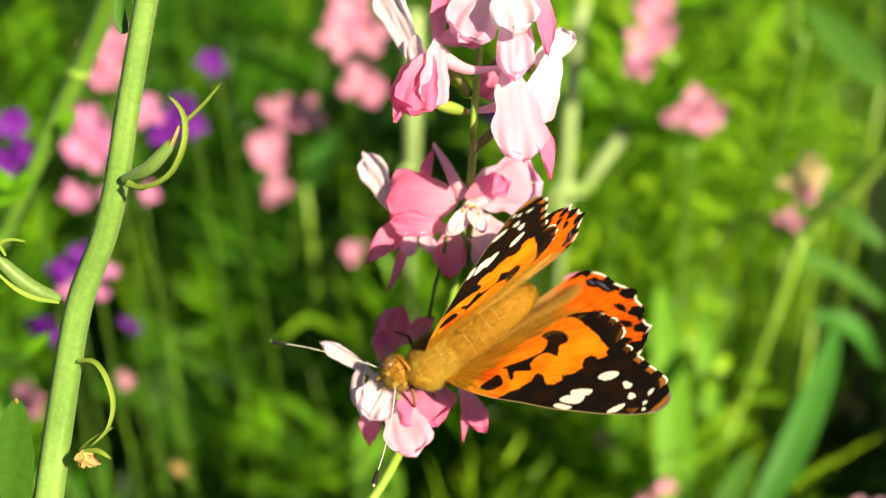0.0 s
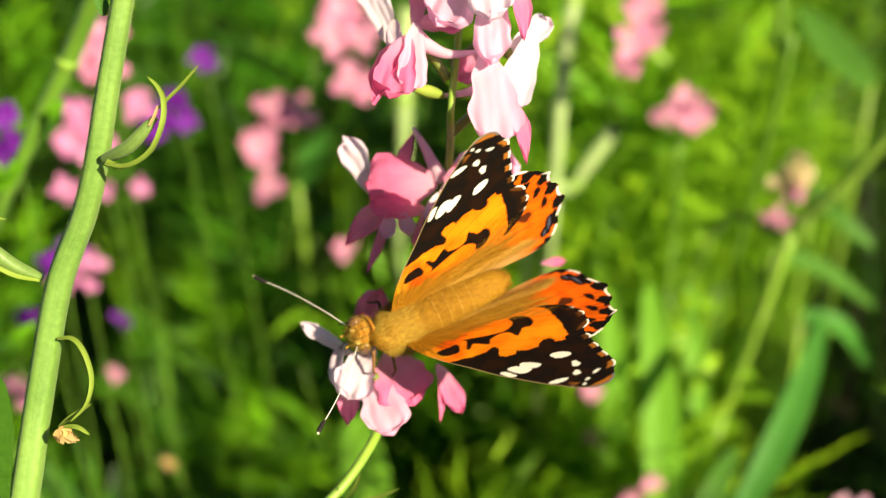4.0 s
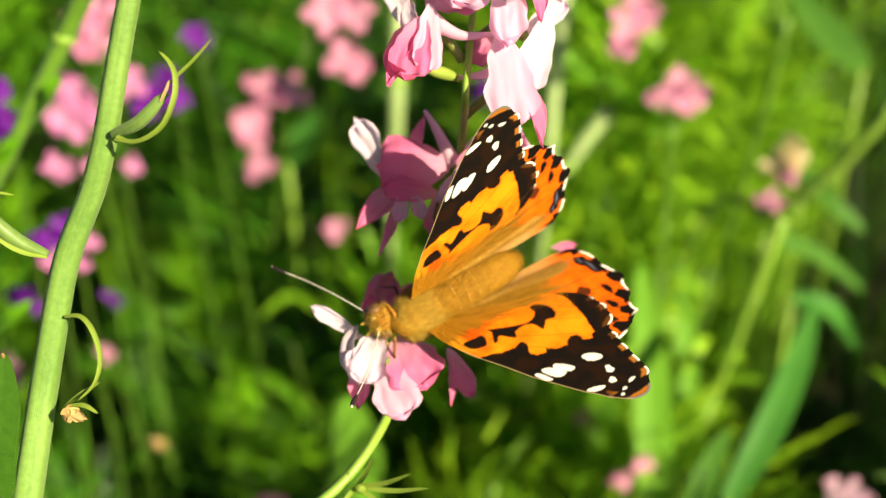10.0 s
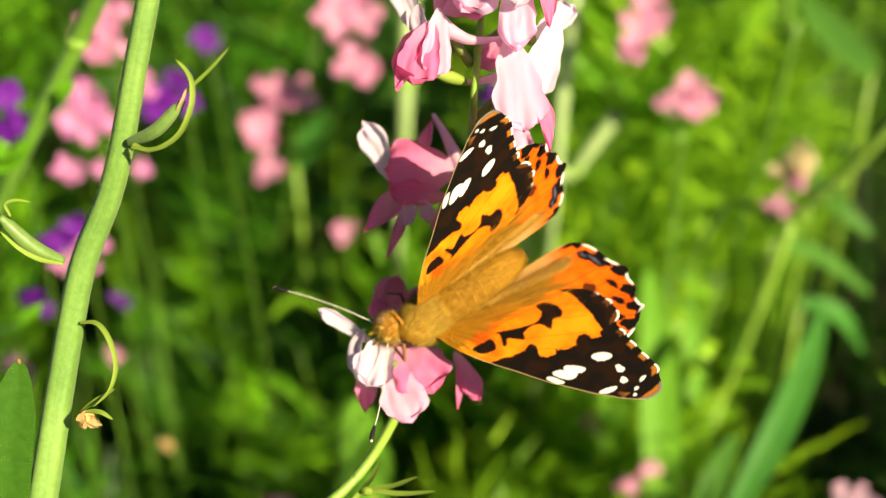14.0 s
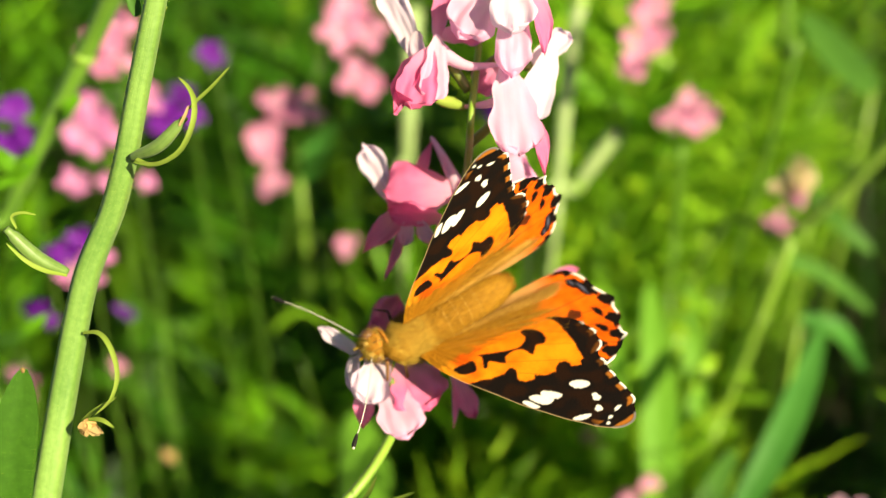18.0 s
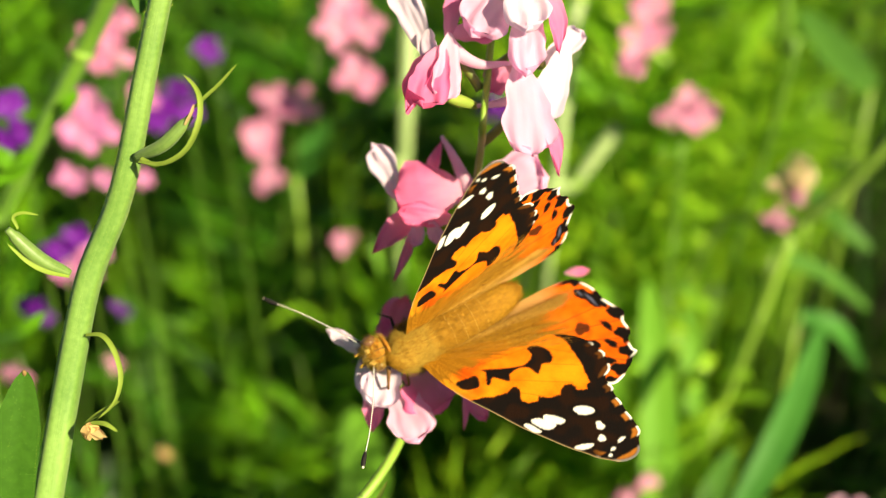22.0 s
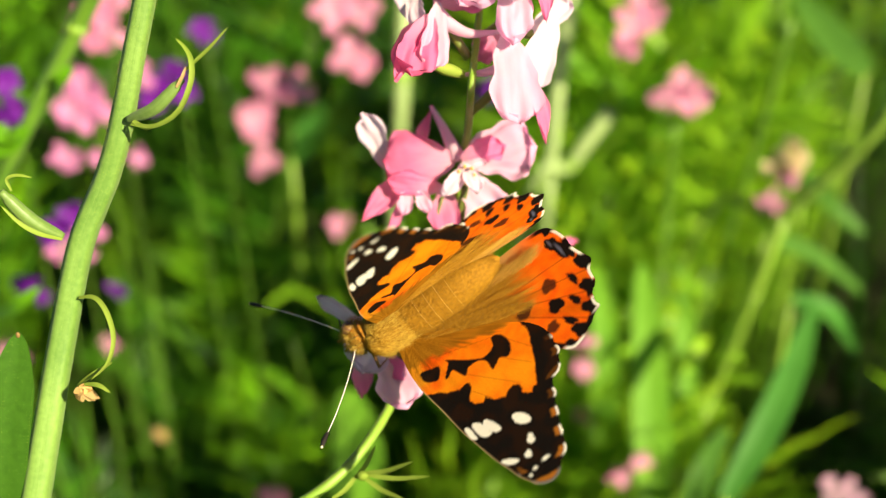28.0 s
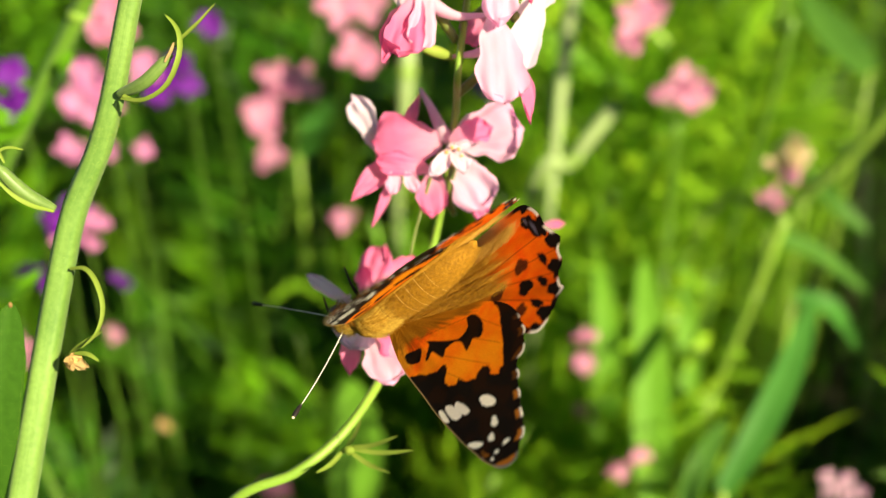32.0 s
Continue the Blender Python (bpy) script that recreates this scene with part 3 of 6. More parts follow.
flower("top_flower", "pale pink larkspur flower with a white lip", [
    ((0.0066, 0.0158, 0.4802), (0.0018, 0.0098, 0.4758), 0.0059, M_pale, 0.15, 0.1, (-0.2, -0.9, 0.4), 0.1, 14.0),
    ((0.0080, 0.0144, 0.4818), (0.0078, 0.0081, 0.4768), 0.0053, M_white, 0.3, 0.25, (0.1, -0.95, 0.2), 0.09, 14.0),
    ((0.0083, 0.0145, 0.4779), (0.0080, 0.0066, 0.4721), 0.0048, M_pale, 0.2, 0.15, (0.1, -0.9, 0.4), 0.08, 6.0),
    ((0.0104, 0.0145, 0.4798), (0.0121, 0.0080, 0.4744), 0.0028, M_pink, 0.4, 0.2, (0.5, -0.8, 0.3), 0.06, 2.6),
    ((0.0108, 0.0158, 0.4801), (0.0116, 0.0116, 0.4767), 0.0022, M_pale, 0.3, 0.2, (0.5, -0.8, 0.3), 0.06, 8.0),
])
flower("right_flower", "pink larkspur flower with a broad white upper petal", [
    ((0.0101, 0.0138, 0.4706), (0.0156, 0.0169, 0.4739), 0.0032, M_white, 0.35, 0.15, (0.3, -0.85, 0.45), 0.1, 12.0),
    ((0.0132, 0.0143, 0.4733), (0.0099, 0.0068, 0.4663), 0.0045, M_white, 0.2, 0.15, (0.4, -0.85, 0.35), 0.06, 14.0),
    ((0.0072, 0.0110, 0.4718), (0.0090, 0.0022, 0.4643), 0.0060, M_pale, 0.15, 0.12, (0.2, -0.95, 0.2), 0.04, 14.0),
    ((0.0102, 0.0083, 0.4668), (0.0123, 0.0020, 0.4619), 0.0026, M_pink, 0.35, 0.15, (0.5, -0.8, 0.3), 0.06, 2.6),
    ((0.0071, 0.0146, 0.4700), (0.0037, 0.0132, 0.4676), 0.0036, M_pink, 0.3, 0.15, (-0.5, -0.8, 0.3), 0.07, 8.0),
    ((0.0064, 0.0087, 0.4656), (0.0070, 0.0055, 0.4640), 0.0017, M_pink, 0.5, 0.2, (0.1, -0.95, 0.2), 0.09),
], spur=[(0.0079, 0.0103, 0.4706), (0.0069, 0.0091, 0.4684), (0.0053, 0.0096, 0.4673), (0.0026, 0.0104, 0.4666)])
# flower on which the butterfly feeds
flower("lower_flower", "pale pink larkspur flower under the butterfly", [
    ((-0.0089, 0.0005, 0.4360), (-0.0158, 0.0018, 0.4404), 0.0021, M_white, 0.5, -0.35, (-0.2, -0.8, 0.6), 0.1, 8.0),
    ((-0.0100, 0.0015, 0.4377), (-0.0114, -0.0045, 0.4353), 0.0030, M_white, 0.5, 0.3, (-0.5, -0.8, 0.3), 0.08),
    ((-0.0074, 0.0002, 0.4373), (-0.0095, -0.0059, 0.4348), 0.0050, M_white, 0.4, 0.3, (-0.1, -0.9, 0.4), 0.09, 14.0),
    ((-0.0101, -0.0003, 0.4325), (-0.0098, -0.0044, 0.4293), 0.0028, M_pink, 0.4, 0.1, FACE, 0.07, 3.0),
    ((-0.0071, -0.0014, 0.4346), (-0.0040, -0.0087, 0.4317), 0.0057, M_pale, 0.2, 0.2, FACE, 0.07, 10.0),
    ((-0.0051, 0.0009, 0.4365), (-0.0017, -0.0054, 0.4335), 0.0072, M_pink, 0.2, 0.15, (0.2, -0.85, 0.45), 0.07, 14.0),
    ((-0.0089, 0.0048, 0.4353), (-0.0060, 0.0100, 0.4405), 0.0047, M_pink, 0.25, 0.15, (-0.2, -0.8, 0.6), 0.08, 5.0),
    ((-0.0075, 0.0039, 0.4359), (-0.0091, 0.0068, 0.4389), 0.0030, M_pink, 0.3, 0.15, (-0.3, -0.8, 0.5), 0.07),
    ((-0.0069, 0.0065, 0.4363), (-0.0018, 0.0093, 0.4391), 0.0026, M_pink, 0.3, 0.15, (-0.2, -0.8, 0.6), 0.07),
    ((0.0011, 0.0026, 0.4334), (0.0045, -0.0020, 0.4293), 0.0032, M_pink, 0.4, -0.15, (0.5, -0.8, 0.3), 0.06, 8.0),
    ((0.0013, 0.0022, 0.4326), (0.0018, -0.0026, 0.4282), 0.0013, M_pink, 0.5, 0.2, (0.5, -0.8, 0.3), 0.05, 3.0),
    ((0.0152, 0.0160, 0.4402), (0.0186, 0.0157, 0.4408), 0.0016, M_pink, 0.4, 0.2, (0.2, -0.8, 0.5)),
], heart=(-0.0074, 0.0012, 0.4361))
# thread leaves at the lower node
NODE = Vector((-0.0100, -0.0112, 0.4231))
for end in ((-0.0012, -0.0147, 0.4259), (-0.0032, -0.0138, 0.4274), (-0.0077, -0.0129, 0.4291), (-0.0042, -0.0161, 0.4235), (-0.0131, -0.0162, 0.4234)):
    bm = bmesh.new()
    blade(bm, [NODE, (NODE + Vector(end)) / 2 + Vector((0, 0, -0.0006)), end], 0.0006, n=10)
    part("thread_leaf", bm, M_bract, larkspur)
bm = bmesh.new()
blob(bm, (-0.0095, -0.0121, 0.4235), 0.0007, 0.0005, 0.0006, bumpy=0.3)
part("bud", bm, M_bract, larkspur, "tiny pale green bud")

# ---- the meadow behind ----
rng = random.Random(11)


def feather(bm, rng, root, way, length, width=0.0024):
    """A finely divided larkspur leaf: a rib that forks twice into thread-like lobes."""
    way = Vector(way).normalized()
    side = way.cross(Vector((0.1, 0.2, 1))).normalized()
    upv = side.cross(way)

    def thread(p, d, ln, w, sag):
        q = p + d * ln * 0.55 + upv * sag * ln
        e = p + d * ln
        s = d.cross(Vector((0.2, -0.7, 0.7))).normalized() * w * 0.5
        a, b, c, f, g = bm.verts.new(p - s), bm.verts.new(p + s), bm.verts.new(q + s), bm.verts.new(q - s), bm.verts.new(e)
        bm.faces.new((a, b, c, f))
        bm.faces.new((f, c, g))
        return q

    for k in range(5):
        a = (k - 2) * 0.48 + rng.uniform(-.15, .15)
        d = (way * math.cos(a) + side * math.sin(a) + upv * rng.uniform(-.1, .35)).normalized()
        ln = length * rng.uniform(0.6, 1.0)
        q = thread(root, d, ln, width, 0.06)
        for j in range(3):
            b = (-1) ** j * rng.uniform(0.35, 0.7)
            e = (d * math.cos(b) + side * math.sin(b) + upv * rng.uniform(-.25, .35)).normalized()
            thread(root + d * ln * (0.3 + 0.18 * j), e, ln * rng.uniform(0.35, 0.6), width * 0.85, 0.05)


def leafy(name, label, seed, height, mat, leaves, spread, leafsize, stems=1):
    """A bushy meadow plant: stems and a mass of feathery leaves."""
    r = random.Random(seed)
    ob = thing(name, (0, 0, 0), label, "plant", "feathery meadow plants")
    lb = bmesh.new()
    for s in range(stems):
        lx, ly = r.uniform(-.3, .3) * spread, r.uniform(-.3, .3) * spread
        pts = [Vector((lx * 0.3, ly * 0.3, -0.02)), Vector((lx, ly, height * 0.4)), Vector((lx * 1.5, ly * 1.4, height * 0.75)), Vector((lx * 2.0 + r.uniform(-.02, .02), ly * 2, height * r.uniform(0.9, 1.05)))]
        bm = bmesh.new()
        tube(bm, pts, lambda q: 0.0009 - 0.0005 * q, 12, 6)
        part("stem", bm, M_stem_far, ob)
        path = spline(pts, 40)
        for k in range(leaves):
            p = path[min(39, int(4 + 36 * (k + r.random()) / leaves))]
            a = r.uniform(0, 6.283)
            feather(lb, r, p, (math.cos(a), math.sin(a), r.uniform(0.1, 0.9)), leafsize * r.uniform(0.7, 1.2))
    part("foliage", lb, mat, ob)
    return ob


def leafy_blades(name, label, seed, height, mat, leaves, size, width):
    """A meadow plant with longer, undivided leaves along its stems."""
    r = random.Random(seed)
    ob = thing(name, (0, 0, 0), label, "plant", "long-leaved meadow plants")
    for s in range(2):
        lx, ly = r.uniform(-.02, .02), r.uniform(-.02, .02)
        pts = [Vector((lx * 0.3, ly * 0.3, -0.02)), Vector((lx, ly, height * 0.5)), Vector((lx * 2, ly * 2, height))]
        bm = bmesh.new()
        tube(bm, pts, lambda q: 0.0010 - 0.0005 * q, 10, 6)
        part("stem", bm, M_stem_far, ob)
        path = spline(pts, 40)
        for k in range(leaves):
            p = path[int(10 + 29 * k / leaves)]
            a = k * 2.4 + r.uniform(-.4, .4)
            d = Vector((math.cos(a), math.sin(a), r.uniform(0.5, 1.6))).normalized()
            ln = size * r.uniform(0.7, 1.2)
            bm = bmesh.new()
            blade(bm, [p, p + d * ln * 0.5 + Vector((0, 0, ln * 0.08)), p + d * ln - Vector((0, 0, ln * r.uniform(0.0, 0.35)))], width * r.uniform(0.7, 1.2), n=7, fold=0.25)
            part("leaf", bm, mat, ob)
    return ob


def leafy_small(name, label, seed, height, mat, leaves, size):
    """A branching meadow herb with many small oval leaves."""
    r = random.Random(seed)
    ob = thing(name, (0, 0, 0), label, "plant", "small-leaved meadow plants")
    lb = bmesh.new()
    for s in range(3):
        lx, ly = r.uniform(-.03, .03), r.uniform(-.03, .03)
        pts = [Vector((lx * 0.3, ly * 0.3, -0.02)), Vector((lx, ly, height * 0.5)), Vector((lx * 1.8, ly * 1.8, height * r.uniform(0.85, 1.05)))]
        bm = bmesh.new()
        tube(bm, pts, lambda q: 0.0010 - 0.0006 * q, 10, 6)
        part("stem", bm, M_stem_far, ob)
        path = spline(pts, 40)
        for k in range(leaves):
            p = path[int(8 + 31 * k / leaves)]
            a = k * 2.4 + r.uniform(-.5, .5)
            d = Vector((math.cos(a), math.sin(a), r.uniform(0.0, 1.0))).normalized()
            ln = size * r.uniform(0.6, 1.3)
            q = p + d * r.uniform(0.004, 0.02)
            blade(lb, [q, q + d * ln * 0.5 + Vector((0, 0, ln * 0.1)), q + d * ln - Vector((0, 0, ln * r.uniform(0.0, 0.3)))], size * 0.30 * r.uniform(0.6, 1.2), n=5, fold=0.2)
    part("foliage", lb, mat, ob)
    return ob


BUSHES = [leafy("feathery_plant", "bushy bright green plant with finely divided leaves", 1, 0.36, M_feather, 22, 0.06, 0.055, 2),
          leafy("feathery_plant", "bushy plant with finely divided leaves, coloured light green as if sunlit", 2, 0.36, M_feather_lit, 22, 0.05, 0.06, 2),
          leafy("feathery_plant", "bushy plant with finely divided leaves, coloured dark green as if shaded", 3, 0.34, M_feather_shade, 22, 0.06, 0.06, 2),
          leafy("feathery_plant", "bushy bright green plant with finely divided leaves", 4, 0.38, M_feather, 28, 0.05, 0.05, 1)]
TALL = [leafy_blades("long_leaved_plant", "leafy bright green plant with narrow leaves", 5, 0.34, M_feather, 9, 0.06, 0.007),
        leafy_blades("long_leaved_plant", "leafy plant with narrow leaves, coloured yellow-green as if sunlit", 6, 0.34, M_feather_lit, 9, 0.07, 0.0065),
        leafy_blades("long_leaved_plant", "leafy dark green plant with broad leaves", 7, 0.32, M_leaf, 8, 0.07, 0.014)]
SMALL = [leafy_small("small_leaved_plant", "bright green herb with small oval leaves", 8, 0.35, M_feather, 24, 0.021),
         leafy_small("small_leaved_plant", "herb with small oval leaves, coloured yellow-green as if sunlit", 9, 0.36, M_feather_lit, 24, 0.021)]
for k in range(420):
    d = 0.16 + 1.9 * (k / 420) ** 1.6
    x = rng.uniform(-0.52, 0.52) * (d + 0.30)
    y = d + rng.uniform(-.02, .02)
    u = x / (d + 0.2)
    # they stand in clumps with bare, shaded gaps between
    clump = noise.noise(Vector((x * 11 + 3.1, y * 11, 0.7))) + 0.5 * noise.noise(Vector((x * 27, y * 27, 4.0)))
    if clump < (-0.10 if 0.06 < u < 0.34 else 0.0 if u > -0.06 else 0.18) and d < 1.3:
        continue
    hmax = 0.40 - 0.24 * max(0.0, 1 - d / 0.42)
    pick = rng.random()
    # light kinds paint the sunny part of the view, dark kinds the shaded parts
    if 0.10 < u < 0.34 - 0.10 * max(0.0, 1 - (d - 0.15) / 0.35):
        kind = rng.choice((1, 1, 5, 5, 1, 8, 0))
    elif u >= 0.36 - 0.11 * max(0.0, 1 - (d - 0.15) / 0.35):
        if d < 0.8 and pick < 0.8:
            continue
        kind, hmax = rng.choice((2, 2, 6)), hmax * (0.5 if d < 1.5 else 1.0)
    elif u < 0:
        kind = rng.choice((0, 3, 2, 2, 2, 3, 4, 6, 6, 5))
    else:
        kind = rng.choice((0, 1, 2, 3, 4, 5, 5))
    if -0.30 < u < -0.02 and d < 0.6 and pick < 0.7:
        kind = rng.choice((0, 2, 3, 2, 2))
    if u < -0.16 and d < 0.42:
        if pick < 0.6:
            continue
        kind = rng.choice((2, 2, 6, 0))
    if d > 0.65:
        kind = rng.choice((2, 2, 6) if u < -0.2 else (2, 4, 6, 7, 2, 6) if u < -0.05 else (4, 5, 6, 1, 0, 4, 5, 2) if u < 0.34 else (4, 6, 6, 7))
    sc = hmax / 0.36 * rng.uniform(0.42, 1.15)
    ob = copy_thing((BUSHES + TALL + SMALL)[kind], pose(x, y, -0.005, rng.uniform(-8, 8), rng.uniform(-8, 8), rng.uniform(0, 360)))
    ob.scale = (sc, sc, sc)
# lighter plants for the sunny part: the sun is put into their green
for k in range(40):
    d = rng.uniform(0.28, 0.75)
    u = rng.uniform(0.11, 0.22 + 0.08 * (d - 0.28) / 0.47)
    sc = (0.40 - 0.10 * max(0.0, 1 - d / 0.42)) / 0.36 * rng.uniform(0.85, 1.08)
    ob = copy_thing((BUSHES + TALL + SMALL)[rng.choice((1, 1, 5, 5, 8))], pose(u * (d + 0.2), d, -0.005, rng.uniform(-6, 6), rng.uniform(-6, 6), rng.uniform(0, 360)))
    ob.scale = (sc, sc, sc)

for x, y, z in ((-0.0625, 0.2403, 0.2541), (-0.1103, 0.3425, 0.2530)):
    sc = z / 0.37
    ob = copy_thing(BUSHES[rng.choice((0, 3))], pose(x, y, -0.005, rng.uniform(-4, 4), rng.uniform(-4, 4), rng.uniform(0, 360)))
    ob.scale = (sc, sc, sc)
# more light-coloured copies, painting the sunny patch brighter
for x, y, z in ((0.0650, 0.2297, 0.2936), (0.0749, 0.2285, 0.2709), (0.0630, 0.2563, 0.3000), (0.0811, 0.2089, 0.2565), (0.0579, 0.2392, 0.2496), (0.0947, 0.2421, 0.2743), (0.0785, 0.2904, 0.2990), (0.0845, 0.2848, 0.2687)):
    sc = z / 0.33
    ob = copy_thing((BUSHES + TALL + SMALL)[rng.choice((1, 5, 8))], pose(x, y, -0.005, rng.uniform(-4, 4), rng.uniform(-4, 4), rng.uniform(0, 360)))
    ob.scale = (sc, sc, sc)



def tuft(mat, seed, label):
    """A tuft of long thin grass blades, arching at their tips."""
    r = random.Random(seed)
    ob = thing("grass_tuft", (0, 0, 0), label, "grass", "tufts of thin grass")
    for k in range(7):
        a, h = r.uniform(0, 6.283), r.uniform(0.24, 0.36)
        lean = Vector((math.cos(a), math.sin(a), 0)) * r.uniform(0.02, 0.07)
        bm = bmesh.new()
        blade(bm, [Vector((0, 0, -0.01)), lean * 0.3 + Vector((0, 0, h * 0.55)), lean + Vector((0, 0, h))], r.uniform(0.0016, 0.0026), n=9, fold=0.3)
        part("blade", bm, mat, ob)
    return ob


# both greens are painted bright, as thin stems caught by the sun
TUFTS = [tuft(M_feather_lit, 31, "tuft of thin yellow-green grass blades"), tuft(M_leaf_pale, 32, "tuft of thin pale green grass blades")]
for k in range(34):
    d = 0.24 + 0.5 * rng.random()
    u = rng.uniform(-0.26, 0.33)
    sc = (0.40 - 0.22 * max(0.0, 1 - d / 0.42)) / 0.36 * rng.uniform(0.8, 1.05)
    ob = TUFTS[k] if k < 2 else copy_thing(TUFTS[k % 2], Matrix())
    ob.matrix_basis = pose(u * (d + 0.2), d, 0, rng.uniform(-6, 6), rng.uniform(-6, 6), rng.uniform(0, 360)) @ Matrix.Scale(sc, 4)

# the meadow goes on all round: one mass of the same plants
stock = []
for b in BUSHES:
    me = [o for o in b.children if o.name.startswith("foliage")][0].data
    co = np.empty(len(me.vertices) * 3)
    me.vertices.foreach_get("co", co)
    stock.append((co.reshape(-1, 3), [tuple(f.vertices) for f in me.polygons]))
verts, faces, base, count = [], [], 0, 0
while count < 350:
    if count < 110:
        r = 0.30 + 2.3 * rng.random() ** 0.8
    else:
        # near ones kept out of view, added to shade the ground
        r = 0.07 + 0.55 * rng.random()
    a = rng.uniform(0, 6.283)
    x, y = r * math.cos(a), r * math.sin(a)
    if count >= 220:
        # 220 to 299: dense unseen stand on the right, added to throw shade
        x, y = (rng.uniform(0.16, 0.62), rng.uniform(-0.35, 0.30)) if count < 300 else (rng.uniform(-2.2, 2.2), rng.uniform(-2.4, 3.0))
    if y > 0.04 and abs(x) < (0.52 * (y + 0.30) if count < 110 or count >= 300 else 0.36 * y + 0.15):
        continue
    if 0.17 < x < 0.33 and -0.06 < y < 0.06:
        continue
    sc = rng.uniform(0.85, 1.2) if r > 0.7 and count < 220 else rng.uniform(0.66, 0.88)
    co, fs = stock[count % 4]
    m = np.array(pose(x, y, -0.005, rng.uniform(-8, 8), rng.uniform(-8, 8), rng.uniform(0, 360)))
    verts.append(co * sc @ m[:3, :3].T + m[:3, 3])
    faces += [tuple(i + base for i in f) for f in fs]
    base += len(co)
    count += 1
# slender taller ones on the sunny side, added out of view to shade parts of the meadow
for k in range(23):
    if k > 9:
        x, y, sc = rng.uniform(0.10, 0.15), rng.uniform(-0.08, -0.045), rng.uniform(1.10, 1.20)
    elif k < 3:
        x, y, sc = rng.uniform(0.155, 0.215), rng.uniform(-0.08, -0.02), rng.uniform(1.15, 1.30)
    else:
        x, y, sc = rng.uniform(0.37, 0.46), rng.uniform(-0.10, 0.0), rng.uniform(1.25, 1.40)
    co, fs = stock[k % 4]
    m = np.array(pose(x, y, -0.005, rng.uniform(-4, 4), rng.uniform(-4, 4), rng.uniform(0, 360)))
    verts.append(co * (0.55 * sc, 0.55 * sc, sc) @ m[:3, :3].T + m[:3, 3])
    faces += [tuple(i + base for i in f) for f in fs]
    base += len(co)
me = bpy.data.meshes.new("meadow_herbs")
me.from_pydata(np.concatenate(verts).tolist(), [], faces)
me.materials.append(M_feather)
tagged(new("meadow_herbs", me), "mass of feathery green meadow herbs all round, some added unseen for shade", "plants", kind="stuff")
for k, b in enumerate(SMALL):
    b.matrix_basis = pose(-0.2 + 0.45 * k, 1.3, 0, 0, 0, 50 * k)
for k, b in enumerate(TALL):
    b.matrix_basis = pose(-0.4 + 0.35 * k, 1.15 + 0.1 * k, 0, 0, 0, 50 * k)
for k, b in enumerate(BUSHES):
    b.matrix_basis = pose(-0.5 + 0.3 * k, 1.0 + 0.13 * k, 0, 0, 0, 60 * k)

# low grass between the plants
bm = bmesh.new()
for k in range(26000):
    if k < 8000:
        d = 0.05 + 2.6 * rng.random() ** 1.2
        x, y = rng.uniform(-0.65, 0.65) * (d + 0.4), d
    else:
        r, a = 0.3 + 5.0 * rng.random() ** 0.7, rng.uniform(0, 6.283)
        x, y = r * math.cos(a), r * math.sin(a)
    h = rng.uniform(0.05, 0.16) * (1.0 if k < 8000 else 1.7)
    a = rng.uniform(0, 6.283)
    lx, ly = math.cos(a) * h * 0.35, math.sin(a) * h * 0.35
    w = rng.uniform(0.0005, 0.0012) * (1.0 if k < 8000 else 3.5)
    sx, sy = -math.sin(a) * w, math.cos(a) * w
    v = [bm.verts.new((x - sx, y - sy, -0.03)), bm.verts.new((x + sx, y + sy, -0.03)), bm.verts.new((x + lx * 0.4 + sx, y + ly * 0.4 + sy, h * 0.6)),
         bm.verts.new((x + lx * 0.4 - sx, y + ly * 0.4 - sy, h * 0.6)), bm.verts.new((x + lx, y + ly, h))]
    bm.faces.new(v[:4])
    bm.faces.new((v[3], v[2], v[4]))
tagged(part("meadow_grass", bm, M_grass, None), "low green grass and seedlings between the flowers", "grass", kind="stuff")


def blossom(parent, c, size, mat, seed, name="blossom"):
    """One larkspur flower of five petals round a paler heart, facing the light."""
    r = random.Random(seed)
    bm = bmesh.new()
    c = Vector(c)
    tilt = Matrix.Rotation(r.uniform(0, 6.28), 3, "Y") @ Matrix.Rotation(r.uniform(-.5, .5), 3, "X")
    for k in range(5):
        a = k * 1.2566 + r.uniform(-.2, .2)
        tip = tilt @ Vector((math.cos(a), -0.30 + r.uniform(-.25, .15), math.sin(a))) * size * r.uniform(0.36, 0.66)
        petal(bm, c + tip * 0.05, c + tip, size * r.uniform(0.30, 0.50), (0.2, -0.9, 0.4), 0.2, 0.15, 0.07, nu=7, nv=8, seed=seed + k)
    tip = tilt @ Vector((0.1, -0.6, 0.25)) * size * 0.3
    petal(bm, c, c + tip, size * 0.22, (0.2, -0.9, 0.4), 0.3, 0.2, 0.05, nu=5, nv=6, seed=seed + 9)
    return part(name, bm, mat, parent)


def spike(top, blossoms, mat, label, foot=None, stem=M_stem_far, r=0.00045, seed=0):
    """A far larkspur: a stem from the ground and its blossoms (place, size)."""
    top = Vector(top)
    foot = Vector(foot) if foot else Vector((top.x + 0.012 * math.sin(seed), top.y + 0.02, 0))
    foot.z = -0.01
    ob = thing("far_larkspur", foot, label, "flower", "larkspurs in the meadow")
    bm = bmesh.new()
    o = foot
    tube(bm, [Vector((0, 0, 0)), (top - o) * 0.5 + Vector((0.008 * math.cos(seed), 0, 0)), top - o], lambda q: r * (1 - 0.4 * q), 14, 7)
    part("stem", bm, stem, ob)
    for k, (c, size) in enumerate(blossoms):
        blossom(ob, Vector(c) - o, size, mat, seed * 13 + k)
    return ob


